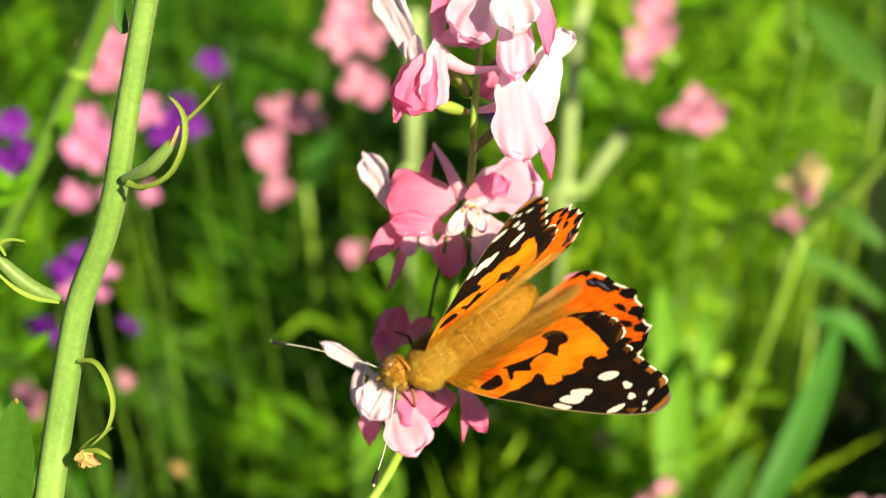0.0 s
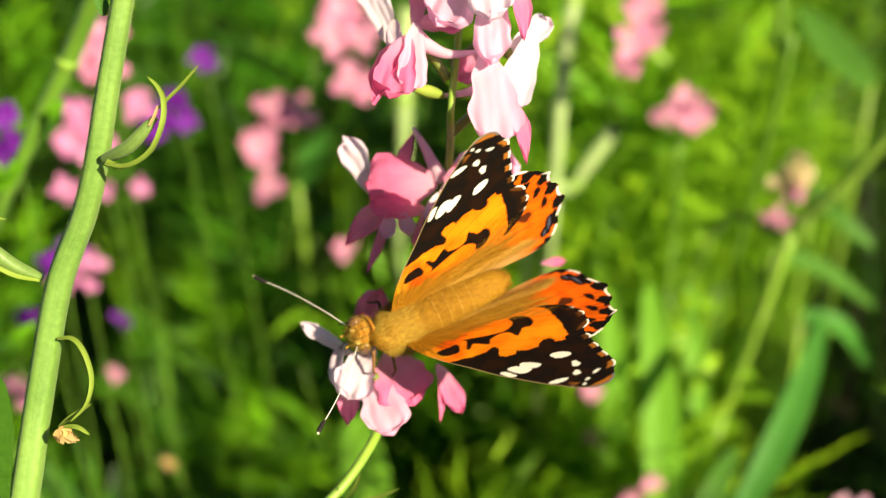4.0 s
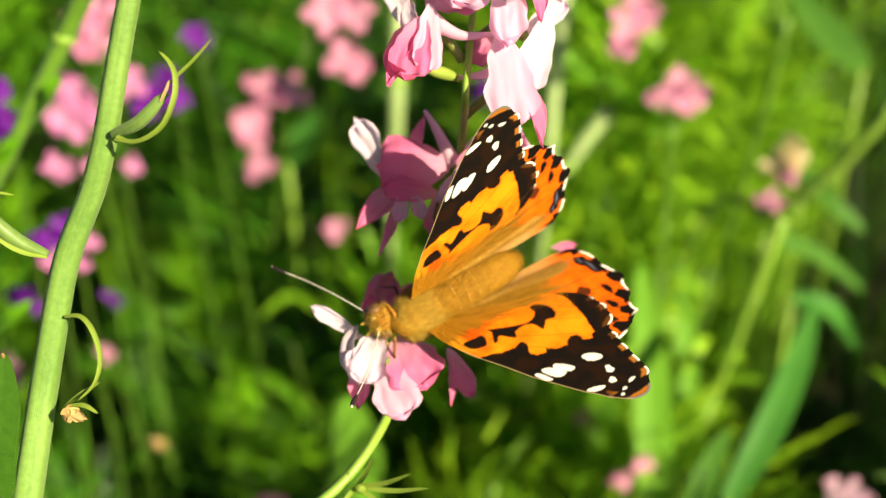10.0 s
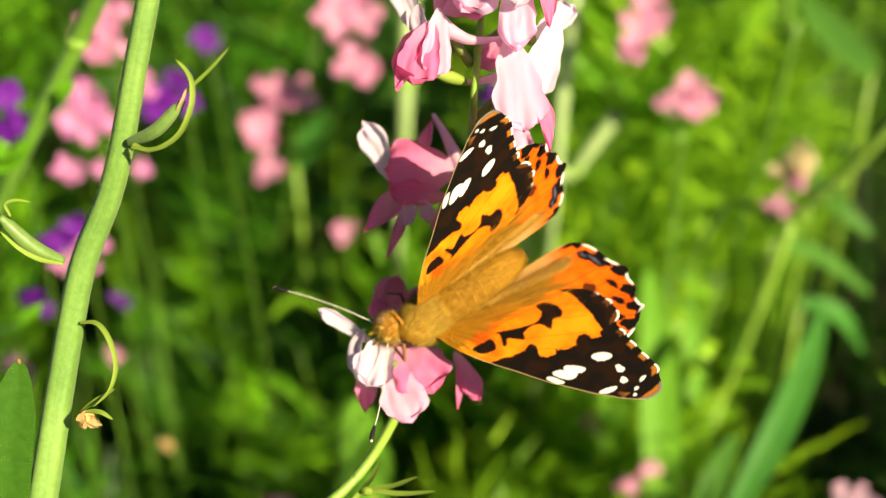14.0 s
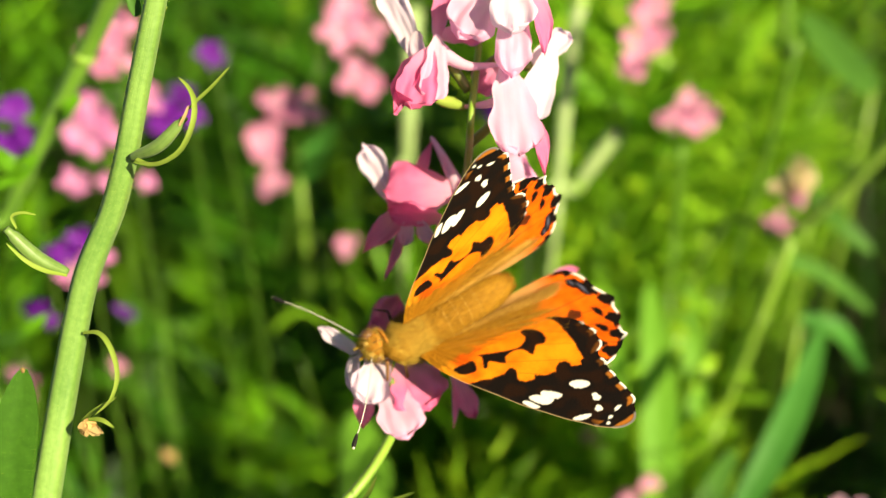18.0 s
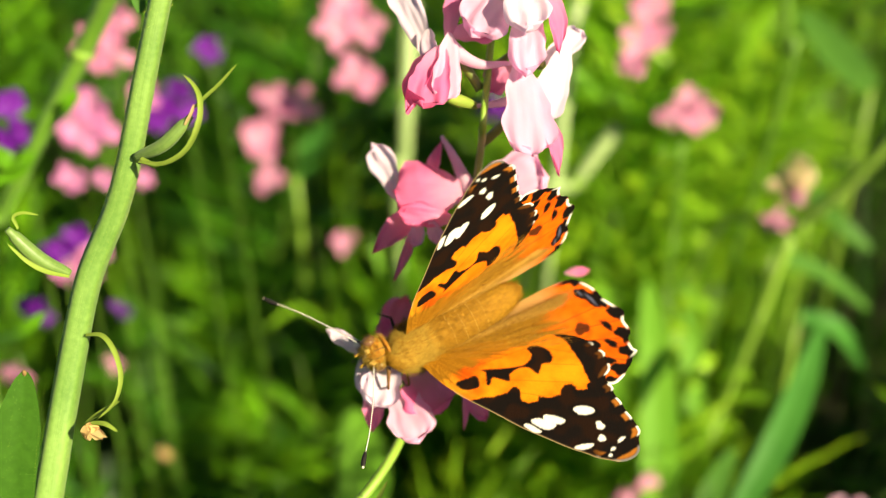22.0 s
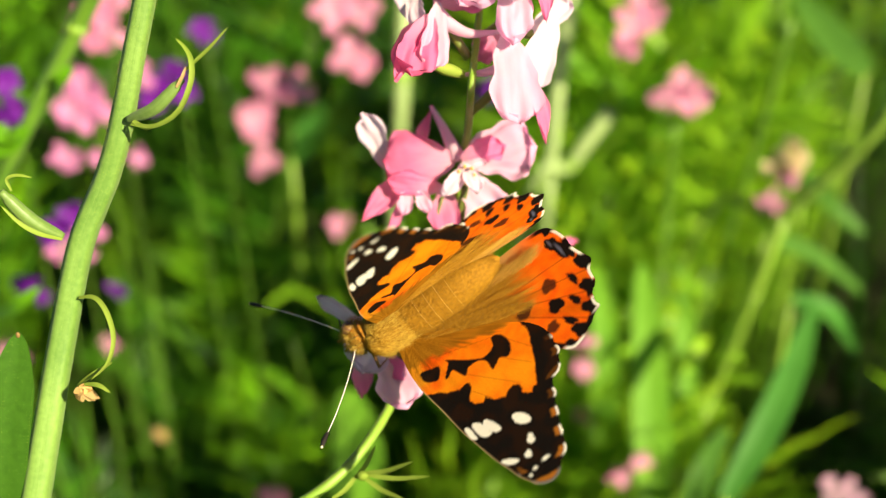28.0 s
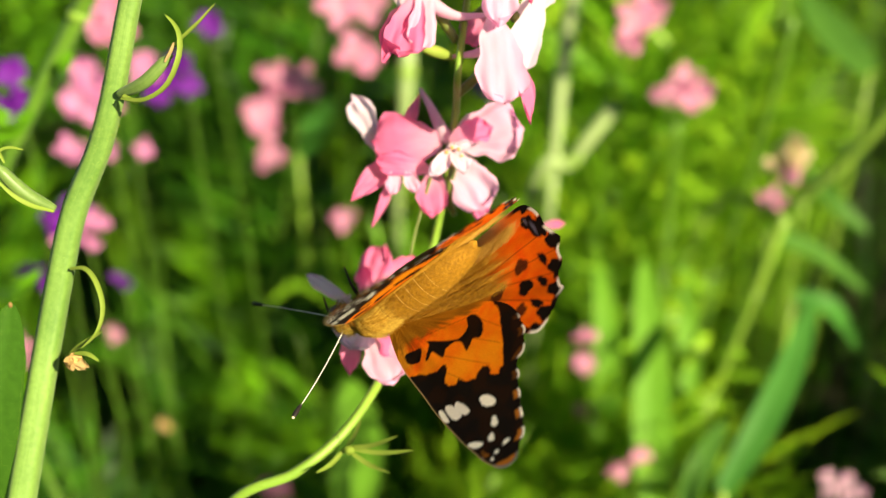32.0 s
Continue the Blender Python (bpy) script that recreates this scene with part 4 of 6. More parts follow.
spike((0.0824, 0.2281, 0.3775), [((0.0781, 0.2248, 0.3759), 0.0135), ((0.0867, 0.2250, 0.3760), 0.0135), ((0.0824, 0.2290, 0.3791), 0.0095)], M_far_pink, "salmon-pink larkspur blossom among green stems", seed=1)
spike((-0.0659, 0.3085, 0.3543), [((-0.0673, 0.3038, 0.3500), 0.018), ((-0.0607, 0.3039, 0.3461), 0.017), ((-0.0749, 0.2942, 0.3373), 0.018), ((-0.0739, 0.2942, 0.3292), 0.012), ((-0.0717, 0.2890, 0.3200), 0.014)], M_far_pink, "drooping salmon-pink larkspur spike in sun", seed=2)
spike((-0.0352, 0.2922, 0.4060), [((-0.0360, 0.2860, 0.3950), 0.017), ((-0.0387, 0.2813, 0.3868), 0.016), ((-0.0307, 0.2818, 0.3875), 0.016), ((-0.0342, 0.2902, 0.4023), 0.017), ((-0.0318, 0.2754, 0.3721), 0.017), ((-0.0287, 0.2728, 0.3674), 0.012)], M_far_pink, "tall salmon-pink larkspur spike in sun", seed=3)
spike((0.0663, 0.2407, 0.4143), [((0.0658, 0.2342, 0.4068), 0.013), ((0.0625, 0.2277, 0.3996), 0.013), ((0.0680, 0.2286, 0.4011), 0.012), ((0.0611, 0.2246, 0.3940), 0.010), ((0.0677, 0.2374, 0.4124), 0.012)], M_far_pink, "fading dusty-pink larkspur spike in sun", seed=4)
spike((-0.0945, 0.1865, 0.4235), [((-0.0938, 0.1849, 0.4207), 0.013), ((-0.0974, 0.1810, 0.4139), 0.013), ((-0.0932, 0.1802, 0.4124), 0.012)], M_far_pink, "pink larkspur spike behind a stalk", seed=5)
spike((-0.1064, 0.1943, 0.3969), [((-0.1065, 0.1913, 0.3918), 0.015), ((-0.1092, 0.1876, 0.3852), 0.015), ((-0.1032, 0.1884, 0.3866), 0.013), ((-0.1108, 0.1796, 0.3732), 0.010), ((-0.1018, 0.1805, 0.3726), 0.008), ((-0.0932, 0.2028, 0.3914), 0.012), ((-0.0928, 0.1899, 0.3686), 0.007)], M_mauve, "mauve-pink larkspur spike behind a stalk", seed=6)
spike((-0.0801, 0.2402, 0.3963), [((-0.0802, 0.2382, 0.3927), 0.0095)], M_purple, "single violet larkspur blossom", seed=7)
spike((-0.0834, 0.2148, 0.3921), [((-0.0844, 0.2130, 0.3890), 0.010), ((-0.0890, 0.2099, 0.3836), 0.011), ((-0.0809, 0.2095, 0.3827), 0.009), ((-0.0917, 0.2077, 0.3798), 0.009)], M_purple, "violet larkspur blossoms in shade", seed=8)
spike((-0.1137, 0.1560, 0.4107), [((-0.1145, 0.1542, 0.4075), 0.010), ((-0.1110, 0.1505, 0.4010), 0.009), ((-0.1162, 0.1487, 0.3979), 0.009)], M_purple, "violet larkspur spike in shade", seed=9)
spike((-0.1076, 0.1552, 0.3686), [((-0.1080, 0.1528, 0.3645), 0.011), ((-0.1151, 0.1446, 0.3501), 0.0095), ((-0.1029, 0.1544, 0.3671), 0.009), ((-0.1149, 0.1517, 0.3424), 0.006)], M_purple, "low violet larkspur among leaves", seed=10)
spike((-0.1046, 0.1639, 0.3636), [((-0.1089, 0.1590, 0.3551), 0.010), ((-0.1023, 0.1615, 0.3593), 0.010), ((-0.1016, 0.1578, 0.3528), 0.006)], M_mauve, "mauve larkspur blossoms on thin stem", seed=11)
spike((-0.0414, 0.2875, 0.2963), [((-0.0416, 0.2835, 0.2934), 0.012)], M_far_pink, "small pink bud on a thin stem", seed=12)
spike((-0.1106, 0.1877, 0.3043), [((-0.1107, 0.1860, 0.3013), 0.0075)], M_far_pink, "small pink bud on a thin stem", seed=13)
spike((-0.1313, 0.1623, 0.3209), [((-0.1318, 0.1598, 0.3164), 0.010), ((-0.1298, 0.1572, 0.3118), 0.008)], M_far_pink, "dull pink blossom low in the leaves", seed=14)
spike((-0.1078, 0.1966, 0.3200), [((-0.1080, 0.1949, 0.3170), 0.0075)], M_purple, "small violet bud on thin stem", seed=15)
spike((0.1211, 0.2307, 0.3590), [((0.1227, 0.2265, 0.3556), 0.012), ((0.1180, 0.2241, 0.3515), 0.011), ((0.1242, 0.2239, 0.3510), 0.009)], M_cream, "cream-yellow larkspur blossom in sun", seed=16)
spike((0.1225, 0.2248, 0.3445), [((0.1205, 0.2199, 0.3481), 0.009), ((0.1156, 0.2161, 0.3415), 0.010)], M_far_pink, "pale pink blossom below a cream one", seed=26)
spike((0.0671, 0.1584, 0.2793), [((0.0670, 0.1566, 0.2761), 0.009), ((0.0606, 0.1544, 0.2723), 0.010)], M_far_pink, "small pink blossom low in the leaves", seed=17)
spike((0.0555, 0.2073, 0.2583), [((0.0552, 0.2039, 0.2563), 0.009)], M_mauve, "small dull pink bud on thin stem", seed=18)
spike((0.0518, 0.1825, 0.3017), [((0.0499, 0.1844, 0.3050), 0.008), ((0.0490, 0.1796, 0.2968), 0.009)], M_far_pink, "small pink blossom on a slender stem", seed=19)
spike((-0.1003, 0.1957, 0.2574), [((-0.0991, 0.1902, 0.2578), 0.006)], M_dry, "small tan bud on thin stem", seed=20)
spike((0.0187, 0.2881, 0.3570), [((0.0187, 0.2864, 0.3541), 0.012), ((0.0242, 0.2859, 0.3530), 0.009)], M_purple, "violet larkspur blossom half hidden by leaves", seed=21)
spike((-0.0592, 0.1889, 0.2318), [((-0.0609, 0.1885, 0.2311), 0.012)], M_far_pink, "pale pink blossom near the ground", seed=22)
spike((0.1255, 0.1362, 0.2846), [((0.1255, 0.1354, 0.2831), 0.013)], M_pale, "cream blossom near the ground", seed=23)

# pale bare stalks
for k, (pts, r, lab) in enumerate((
        ([(0.0489, 0.2701, 0.4260), (0.0465, 0.2586, 0.4057), (0.0425, 0.2459, 0.3733), (0.0405, 0.2357, 0.3452), (0.0387, 0.2339, 0.3015)], 0.0034, "thick pale green bare stalk"),
        ([(0.0612, 0.2408, 0.3639), (0.0476, 0.2357, 0.3451), (0.0315, 0.2391, 0.3108)], 0.0030, "cut pale green stalk leaning over"),
        ([(-0.0124, 0.2860, 0.3945), (-0.0138, 0.2693, 0.3651), (-0.0151, 0.2659, 0.3388), (-0.0182, 0.2705, 0.3066)], 0.0036, "pale green stalk behind the flower"),
        ([(0.1438, 0.2007, 0.3826), (0.1298, 0.2074, 0.3542), (0.1174, 0.2190, 0.3344), (0.0996, 0.2553, 0.2973)], 0.0022, "long green stem leaning across"),
        ([(0.1213, 0.2181, 0.3327), (0.1140, 0.2130, 0.3035), (0.1066, 0.2130, 0.2633), (0.0958, 0.2112, 0.2198)], 0.0022, "straight green stem in the meadow"),
        ([(0.0805, 0.2243, 0.3648), (0.0833, 0.2295, 0.3130), (0.0832, 0.2312, 0.2552)], 0.0009, "thin green stem in the meadow"),
        ([(0.1158, 0.2525, 0.4137), (0.1195, 0.2509, 0.3905), (0.1172, 0.2446, 0.3593)], 0.0022, "pale yellow-green bare stem"),
        ([(-0.0554, 0.0792, 0.4667), (-0.0687, 0.0843, 0.4456), (-0.0814, 0.0845, 0.4259), (-0.0920, 0.0861, 0.4087), (-0.1046, 0.0835, 0.3840)], 0.0020, "blurred green larkspur stem leaning"))):
    foot = Vector((pts[-1][0], pts[-1][1] + 0.12, -0.01))
    ob = thing("meadow_stalk", foot, lab, "plant stem", "stalks in the meadow")
    bm = bmesh.new()
    tube(bm, [Vector(p) - foot for p in pts] + [Vector((0, 0, -0.01))], lambda s, q=r: q * (1 - 0.6 * s), 26, 9)
    part("stem", bm, M_straw if k in (0, 1, 2) else M_stem2 if k in (3, 4) else M_stem_far, ob)
    bm = bmesh.new()
    mid = (Vector(pts[1]) - foot)
    blob(bm, mid, r * 1.15, r * 1.15, r * 0.8, seg=10, rings=7)
    part("node", bm, M_stem2, ob)
    if k == 7:
        for (a, b, c) in (((-0.0814, 0.0845, 0.4259), (-0.0828, 0.0776, 0.4239), (-0.0861, 0.0717, 0.4237)), ((-0.0761, 0.0821, 0.4317), (-0.0721, 0.0791, 0.4364), (-0.0694, 0.0809, 0.4396)), ((-0.0837, 0.0823, 0.4221), (-0.0818, 0.0739, 0.4275), (-0.0870, 0.0760, 0.4312)),
                          ((-0.0954, 0.0741, 0.3875), (-0.0843, 0.0665, 0.3941), (-0.0787, 0.0687, 0.3979))):
            bm = bmesh.new()
            blade(bm, [Vector(q) - foot for q in (a, b, c)], 0.0035, n=10)
            part("leaf", bm, M_feather, ob)

# broad leaves; M_leaf_pale puts sunlight into the colour of four
for pts, w, mat, lab in (
        ([(0.0828, 0.1169, 0.2970), (0.0958, 0.1310, 0.3114), (0.1076, 0.1486, 0.3219), (0.1168, 0.1655, 0.3314)], 0.0090, M_leaf_blue, "broad dark bluish-green leaf"),
        ([(0.0716, 0.1146, 0.2931), (0.0766, 0.1208, 0.3040), (0.0859, 0.1348, 0.3083)], 0.007, M_leaf, "narrow green leaf standing upright"),
        ([(0.0752, 0.1567, 0.2458), (0.0749, 0.1756, 0.2689), (0.0745, 0.1949, 0.2928), (0.0736, 0.2189, 0.3148)], 0.0135, M_leaf_pale, "long blade, coloured pale green as if sunlit"),
        ([(0.0658, 0.1943, 0.2311), (0.0650, 0.2128, 0.2536), (0.0643, 0.2338, 0.2806), (0.0615, 0.2563, 0.3001)], 0.0100, M_leaf_pale, "long blade, coloured yellow-green as if sunlit"),
        ([(0.1007, 0.2246, 0.2433), (0.1002, 0.2440, 0.2674), (0.0985, 0.2639, 0.2922)], 0.0090, M_leaf_pale, "narrow blade, coloured yellow-green as if sunlit"),
        ([(0.1246, 0.2412, 0.3126), (0.1470, 0.2467, 0.3015), (0.1703, 0.2482, 0.2833)], 0.0075, M_leaf, "broad green leaf in shade"),
        ([(0.1503, 0.2807, 0.3208), (0.1576, 0.2651, 0.3135), (0.1707, 0.2597, 0.3036)], 0.008, M_leaf, "broad green leaf in sunlight"),
        ([(0.1347, 0.2297, 0.2921), (0.1494, 0.2277, 0.2881), (0.1637, 0.2285, 0.2691)], 0.008, M_leaf_blue, "broad dark leaf in shade"),
        ([(0.1818, 0.3198, 0.3485), (0.1691, 0.3376, 0.3600), (0.1582, 0.3558, 0.3721)], 0.017, M_leaf, "large rounded green leaf in sun"),
        ([(-0.0257, 0.1323, 0.2656), (-0.0244, 0.1417, 0.2823), (-0.0255, 0.1525, 0.2911), (-0.0296, 0.1634, 0.3003)], 0.0165, M_leaf_pale, "broad leaf, coloured yellow-green as if sunlit"),
        ([(-0.0684, 0.3435, 0.2944), (-0.0602, 0.3501, 0.3057), (-0.0521, 0.3566, 0.3171)], 0.012, M_leaf_blue, "dark green leaf in shade")):
    foot = Vector((pts[0][0], pts[0][1], 0))
    ob = thing("meadow_leaf", foot, lab, "leaf", "broad leaves in the meadow")
    bm = bmesh.new()
    blade(bm, [Vector(p) - foot for p in pts], w, n=16, nu=7, fold=0.2)
    part("blade", bm, mat, ob)
    bm = bmesh.new()
    tube(bm, [Vector((0, 0.01, -0.01)), Vector((0.002, 0.004, (pts[0][2]) * 0.5)), Vector(pts[0]) - foot], 0.0014, 10, 6)
    part("petiole", bm, M_stem2, ob)



# ---- the butterfly: x to its head, y to its left, z up; lengths in millimetres until they are built ----
MM = 0.001


def spots(u, v, rows, edge=0.22):
    """How far each place lies in one of the ovals (x, y, half length, half width, turn in degrees), 0 to 1."""
    out = np.zeros_like(u)
    for x, y, a, b, turn in rows:
        c, s = math.cos(radians(turn)), math.sin(radians(turn))
        du, dv = u - x, v - y
        p, q = (du * c + dv * s) / a, (dv * c - du * s) / b
        ang = np.arctan2(q, p)
        wob = 1 + 0.10 * np.sin(3 * ang + x) + 0.07 * np.sin(5 * ang + 2 * y)
        d = (np.hypot(p, q) - wob) * min(a, b)
        out = np.maximum(out, np.clip(0.5 - d / edge, 0, 1))
    return out


def beyond(u, v, line, edge=0.25):
    """Which side of an open line a place lies on: 1 to the right of its run, 0 to the left, soft at the line."""
    best = np.full_like(u, 1e9)
    side, off = np.zeros_like(u), np.zeros_like(u)
    for (ax, ay), (bx, by) in zip(line, line[1:]):
        ex, ey = bx - ax, by - ay
        t = np.clip(((u - ax) * ex + (v - ay) * ey) / (ex * ex + ey * ey), 0, 1)
        dx, dy = u - ax - t * ex, v - ay - t * ey
        d = np.hypot(dx, dy)
        cr = (ex * (v - ay) - ey * (u - ax)) / math.hypot(ex, ey)
        near = (d < best - 1e-6) | ((d < best + 1e-6) & (np.abs(cr) > off))
        off = np.where(near, np.abs(cr), off)
        side = np.where(near, np.sign(cr), side)
        best = np.where(near, d, best)
    return np.clip(0.5 - side * best / edge, 0, 1)


def within(u, v, outline, edge=0.2):
    """1 within a closed outline, soft at its rim."""
    o = closed(outline, 3 * len(outline))
    ins = np.zeros(u.shape, bool)
    best = np.full(u.shape, 1e9)
    for (ax, ay), (bx, by) in zip(o, np.roll(o, -1, 0)):
        ex, ey = bx - ax, by - ay
        t = np.clip(((u - ax) * ex + (v - ay) * ey) / (ex * ex + ey * ey + 1e-12), 0, 1)
        best = np.minimum(best, np.hypot(u - ax - t * ex, v - ay - t * ey))
        if ay != by:
            ins ^= ((ay > v) != (by > v)) & (u < ex * (v - ay) / ey + ax)
    return np.clip(0.5 + np.where(ins, best, -best) / edge, 0, 1)


def paint(col, mask, rgb):
    return col + (np.array(rgb) - col) * mask[..., None]


def closed(pts, n):
    """n points on a smooth closed outline."""
    p = np.array(pts)
    out = []
    for k in range(n):
        s = k / n * len(p)
        i = int(s)
        u = s - i
        a, b, c, d = (p[(i + q) % len(p)] for q in (-1, 0, 1, 2))
        out.append(0.5 * (2 * b + (c - a) * u + (2 * a - 5 * b + 4 * c - d) * u * u + (3 * b - a - 3 * c + d) * u ** 3))
    return np.array(out)


def wing_sheet(name, outline, pattern, side, parent, lift, label, rim_from, beat):
    """A thin wing: a fine grid cut to the outline, with its pattern stored at each point and a slight camber."""
    o = closed(outline, 420)
    c = np.array((-7.0, 7.0))
    away = (o - c) / np.linalg.norm(o - c, axis=1)[:, None]
    rim = np.clip((np.linalg.norm(o, axis=1) - rim_from) / 1.5, 0, 1) * np.clip((-o[:, 0] - 9.5) / 1.5, 0, 1) * np.clip((o[:, 1] - 8.0) / 2.0, 0, 1)
    o = o + away * (rim * 0.16 * np.sin(o[:, 1] * beat[0] + beat[1] + 0.15 * beat[2] * o[:, 0]))[:, None]
    step = 0.13
    x0, y0 = o.min(0) - step
    nx, ny = (np.ceil((o.max(0) - o.min(0)) / step) + 3).astype(int)
    gx, gy = x0 + step * np.arange(nx), y0 + step * np.arange(ny)
    U, V = np.meshgrid(gx, gy, indexing="ij")
    # signed distance to the outline
    a, b = o, np.roll(o, -1, 0)
    inside = np.zeros(U.shape, bool)
    best = np.full(U.shape, 1e9)
    near = np.zeros(U.shape + (2,))
    for (ax, ay), (bx, by) in zip(a, b):
        ex, ey = bx - ax, by - ay
        t = np.clip(((U - ax) * ex + (V - ay) * ey) / (ex * ex + ey * ey + 1e-12), 0, 1)
        px, py = ax + t * ex, ay + t * ey
        d = np.hypot(U - px, V - py)
        m = d < best
        best = np.where(m, d, best)
        near[..., 0] = np.where(m, px, near[..., 0])
        near[..., 1] = np.where(m, py, near[..., 1])
        if ay != by:
            cross = ((ay > V) != (by > V)) & (U < (bx - ax) * (V - ay) / (by - ay) + ax)
            inside ^= cross
    keep = inside | (best < step * 0.8)
    snap = keep & ~inside | (inside & (best < step * 0.35))
    X = np.where(snap, near[..., 0], U)
    Y = np.where(snap, near[..., 1], V)
    col = pattern(X, Y, np.where(inside, best, 0.0))
    r = np.hypot(X, Y)
    camber = 0.018 * Y * (24 - r) / 24 + 0.06 * np.sin(np.arctan2(-X, Y + 0.01) * 14) * np.clip(r / 14, 0, 1)
    index = -np.ones(U.shape, int)
    index[keep] = np.arange(keep.sum())
    verts = np.stack([X[keep], side * Y[keep], camber[keep] + lift], 1) * MM
    q = np.stack([index[:-1, :-1], index[1:, :-1], index[1:, 1:], index[:-1, 1:]], -1).reshape(-1, 4)
    q = q[(q >= 0).all(1)]
    if side < 0:
        q = q[:, ::-1]
    me = bpy.data.meshes.new(name)
    me.from_pydata(verts.tolist(), [], q.tolist())
    at = me.color_attributes.new("pattern", "FLOAT_COLOR", "POINT")
    rgba = np.ones((len(verts), 4), np.float32)
    rgba[:, :3] = col[keep]
    at.data.foreach_set("color", rgba.ravel())
    me.polygons.foreach_set("use_smooth", [True] * len(me.polygons))
    me.materials.append(M_wing)
    ob = new(name, me)
    ob.parent = parent
    return tagged(ob, label)


ORANGE, DEEP, AMBER = (0.90, 0.165, 0.004), (0.84, 0.105, 0.004), (0.95, 0.32, 0.008)
BLACK, CREAM, OCHRE = (0.008, 0.006, 0.005), (0.94, 0.90, 0.78), (0.40, 0.165, 0.012)

FORE_EDGE = [(0.7, -0.0), (0.6, 1.6), (0.1, 4.0), (-0.7, 6.4), (-1.5, 8.3), (-3.2, 11.6), (-4.7, 14.7), (-6.4, 17.6), (-7.8, 19.9), (-8.9, 21.4), (-9.8, 22.7), (-11.1, 23.9), (-12.6, 24.5), (-13.6, 24.2), (-14.6, 23.2), (-15.2, 22.1),
             (-15.5, 20.9), (-15.4, 19.7), (-15.6, 18.7), (-15.6, 17.3), (-15.9, 15.9), (-15.9, 14.9), (-16.2, 14.2), (-16.9, 13.5), (-17.5, 12.4), (-17.6, 10.3), (-16.9, 8.2), (-15.7, 6.6), (-13.6, 5.1), (-10.6, 3.6), (-6.6, 1.8), (-2.5, 0.4)]
FORE_LINE = [(-1.2, 8.4), (-2.7, 8.7), (-3.9, 9.3), (-5.7, 9.9), (-6.7, 9.5), (-7.1, 10.2), (-6.5, 11.8), (-7.1, 12.5), (-8.1, 12.7), (-8.4, 12.3), (-9.2, 13.0), (-10.5, 13.4), (-11.1, 12.7), (-11.7, 12.5), (-12.5, 12.9), (-12.6, 13.9), (-13.5, 14.4),
             (-13.9, 13.7), (-14.2, 13.8), (-14.5, 12.4), (-14.8, 10.6), (-14.9, 8.5), (-15.0, 7.6), (-14.6, 6.2), (-14.0, 4.7)]
HIND_EDGE = [(0.9, -0.5), (-6.4, -1.0), (-13.1, -1.9), (-17.7, -2.1), (-20.5, -1.7), (-21.7, -0.1), (-22.2, 1.6), (-22.3, 3.1), (-22.9, 4.8), (-23.4, 6.1), (-22.7, 7.3), (-22.5, 9.2), (-21.7, 10.1), (-21.3, 11.2), (-21.7, 12.1), (-20.8, 12.7), (-20.0, 13.3),
             (-19.1, 13.7), (-18.2, 14.4), (-16.9, 14.6), (-14.8, 12.9), (-11.6, 10.4), (-6.9, 7.1), (-1.5, 2.3)]
FORE_BAR = [(-4.3, 7.5), (-5.0, 6.0), (-4.8, 5.3), (-7.1, 6.6), (-9.2, 7.5), (-10.2, 7.2), (-10.7, 6.7), (-10.7, 5.6), (-11.8, 5.8), (-12.6, 7.1), (-12.6, 8.3), (-12.0, 9.0), (-11.1, 8.6), (-10.4, 9.2), (-9.9, 9.5), (-9.5, 8.2), (-8.6, 7.6), (-7.8, 7.6), (-7.2, 7.8), (-6.7, 8.6), (-5.9, 7.7), (-5.3, 7.1), (-4.6, 7.8)]
FORE_DOT = [(-1.3, 5.5), (-1.7, 5.2), (-2.9, 5.5), (-3.8, 5.7), (-3.8, 6.6), (-3.4, 7.3), (-2.4, 7.1), (-1.6, 6.5)]
WHITES = [[(-10.7, 15.8), (-11.6, 15.9), (-12.5, 16.7), (-12.6, 17.5), (-11.6, 17.4), (-10.8, 16.7)], [(-7.6, 14.7), (-8.4, 15.3), (-9.3, 16.6), (-8.8, 16.9), (-8.0, 16.4), (-7.3, 15.4)],
          [(-6.0, 14.5), (-7.0, 14.8), (-8.2, 16.6), (-7.3, 16.8), (-6.5, 16.0)], [(-5.1, 14.6), (-5.7, 14.8), (-6.4, 16.5), (-5.6, 16.1)], [(-8.2, 20.1), (-9.2, 20.2), (-10.3, 20.9), (-9.7, 21.1), (-8.8, 20.8)]]
VEINS = [((-6.9, 8.5), (-12.2, 12.4)), ((-10.2, 7.9), (-14.2, 10.9)), ((-12.3, 6.7), (-15.2, 9.6)), ((-6.5, 10.3), (-8.9, 12.6)), ((-3.4, 4.2), (-10.6, 5.6))]


def ray_lines(u, v, root, ends, width=0.13, start=5.0):
    m = np.zeros_like(u)
    for ex, ey in ends:
        dx, dy = ex - root[0], ey - root[1]
        ln = math.hypot(dx, dy)
        along = ((u - root[0]) * dx + (v - root[1]) * dy) / ln
        off = np.abs((u - root[0]) * dy - (v - root[1]) * dx) / ln
        m = np.maximum(m, np.clip(1.2 - off / width, 0, 1) * (along > start))
    return m


def grain(u, v, scale, seed):
    flat = [noise.noise(Vector((a * scale, b * scale, seed))) for a, b in zip(u.ravel(), v.ravel())]
    return np.array(flat).reshape(u.shape)


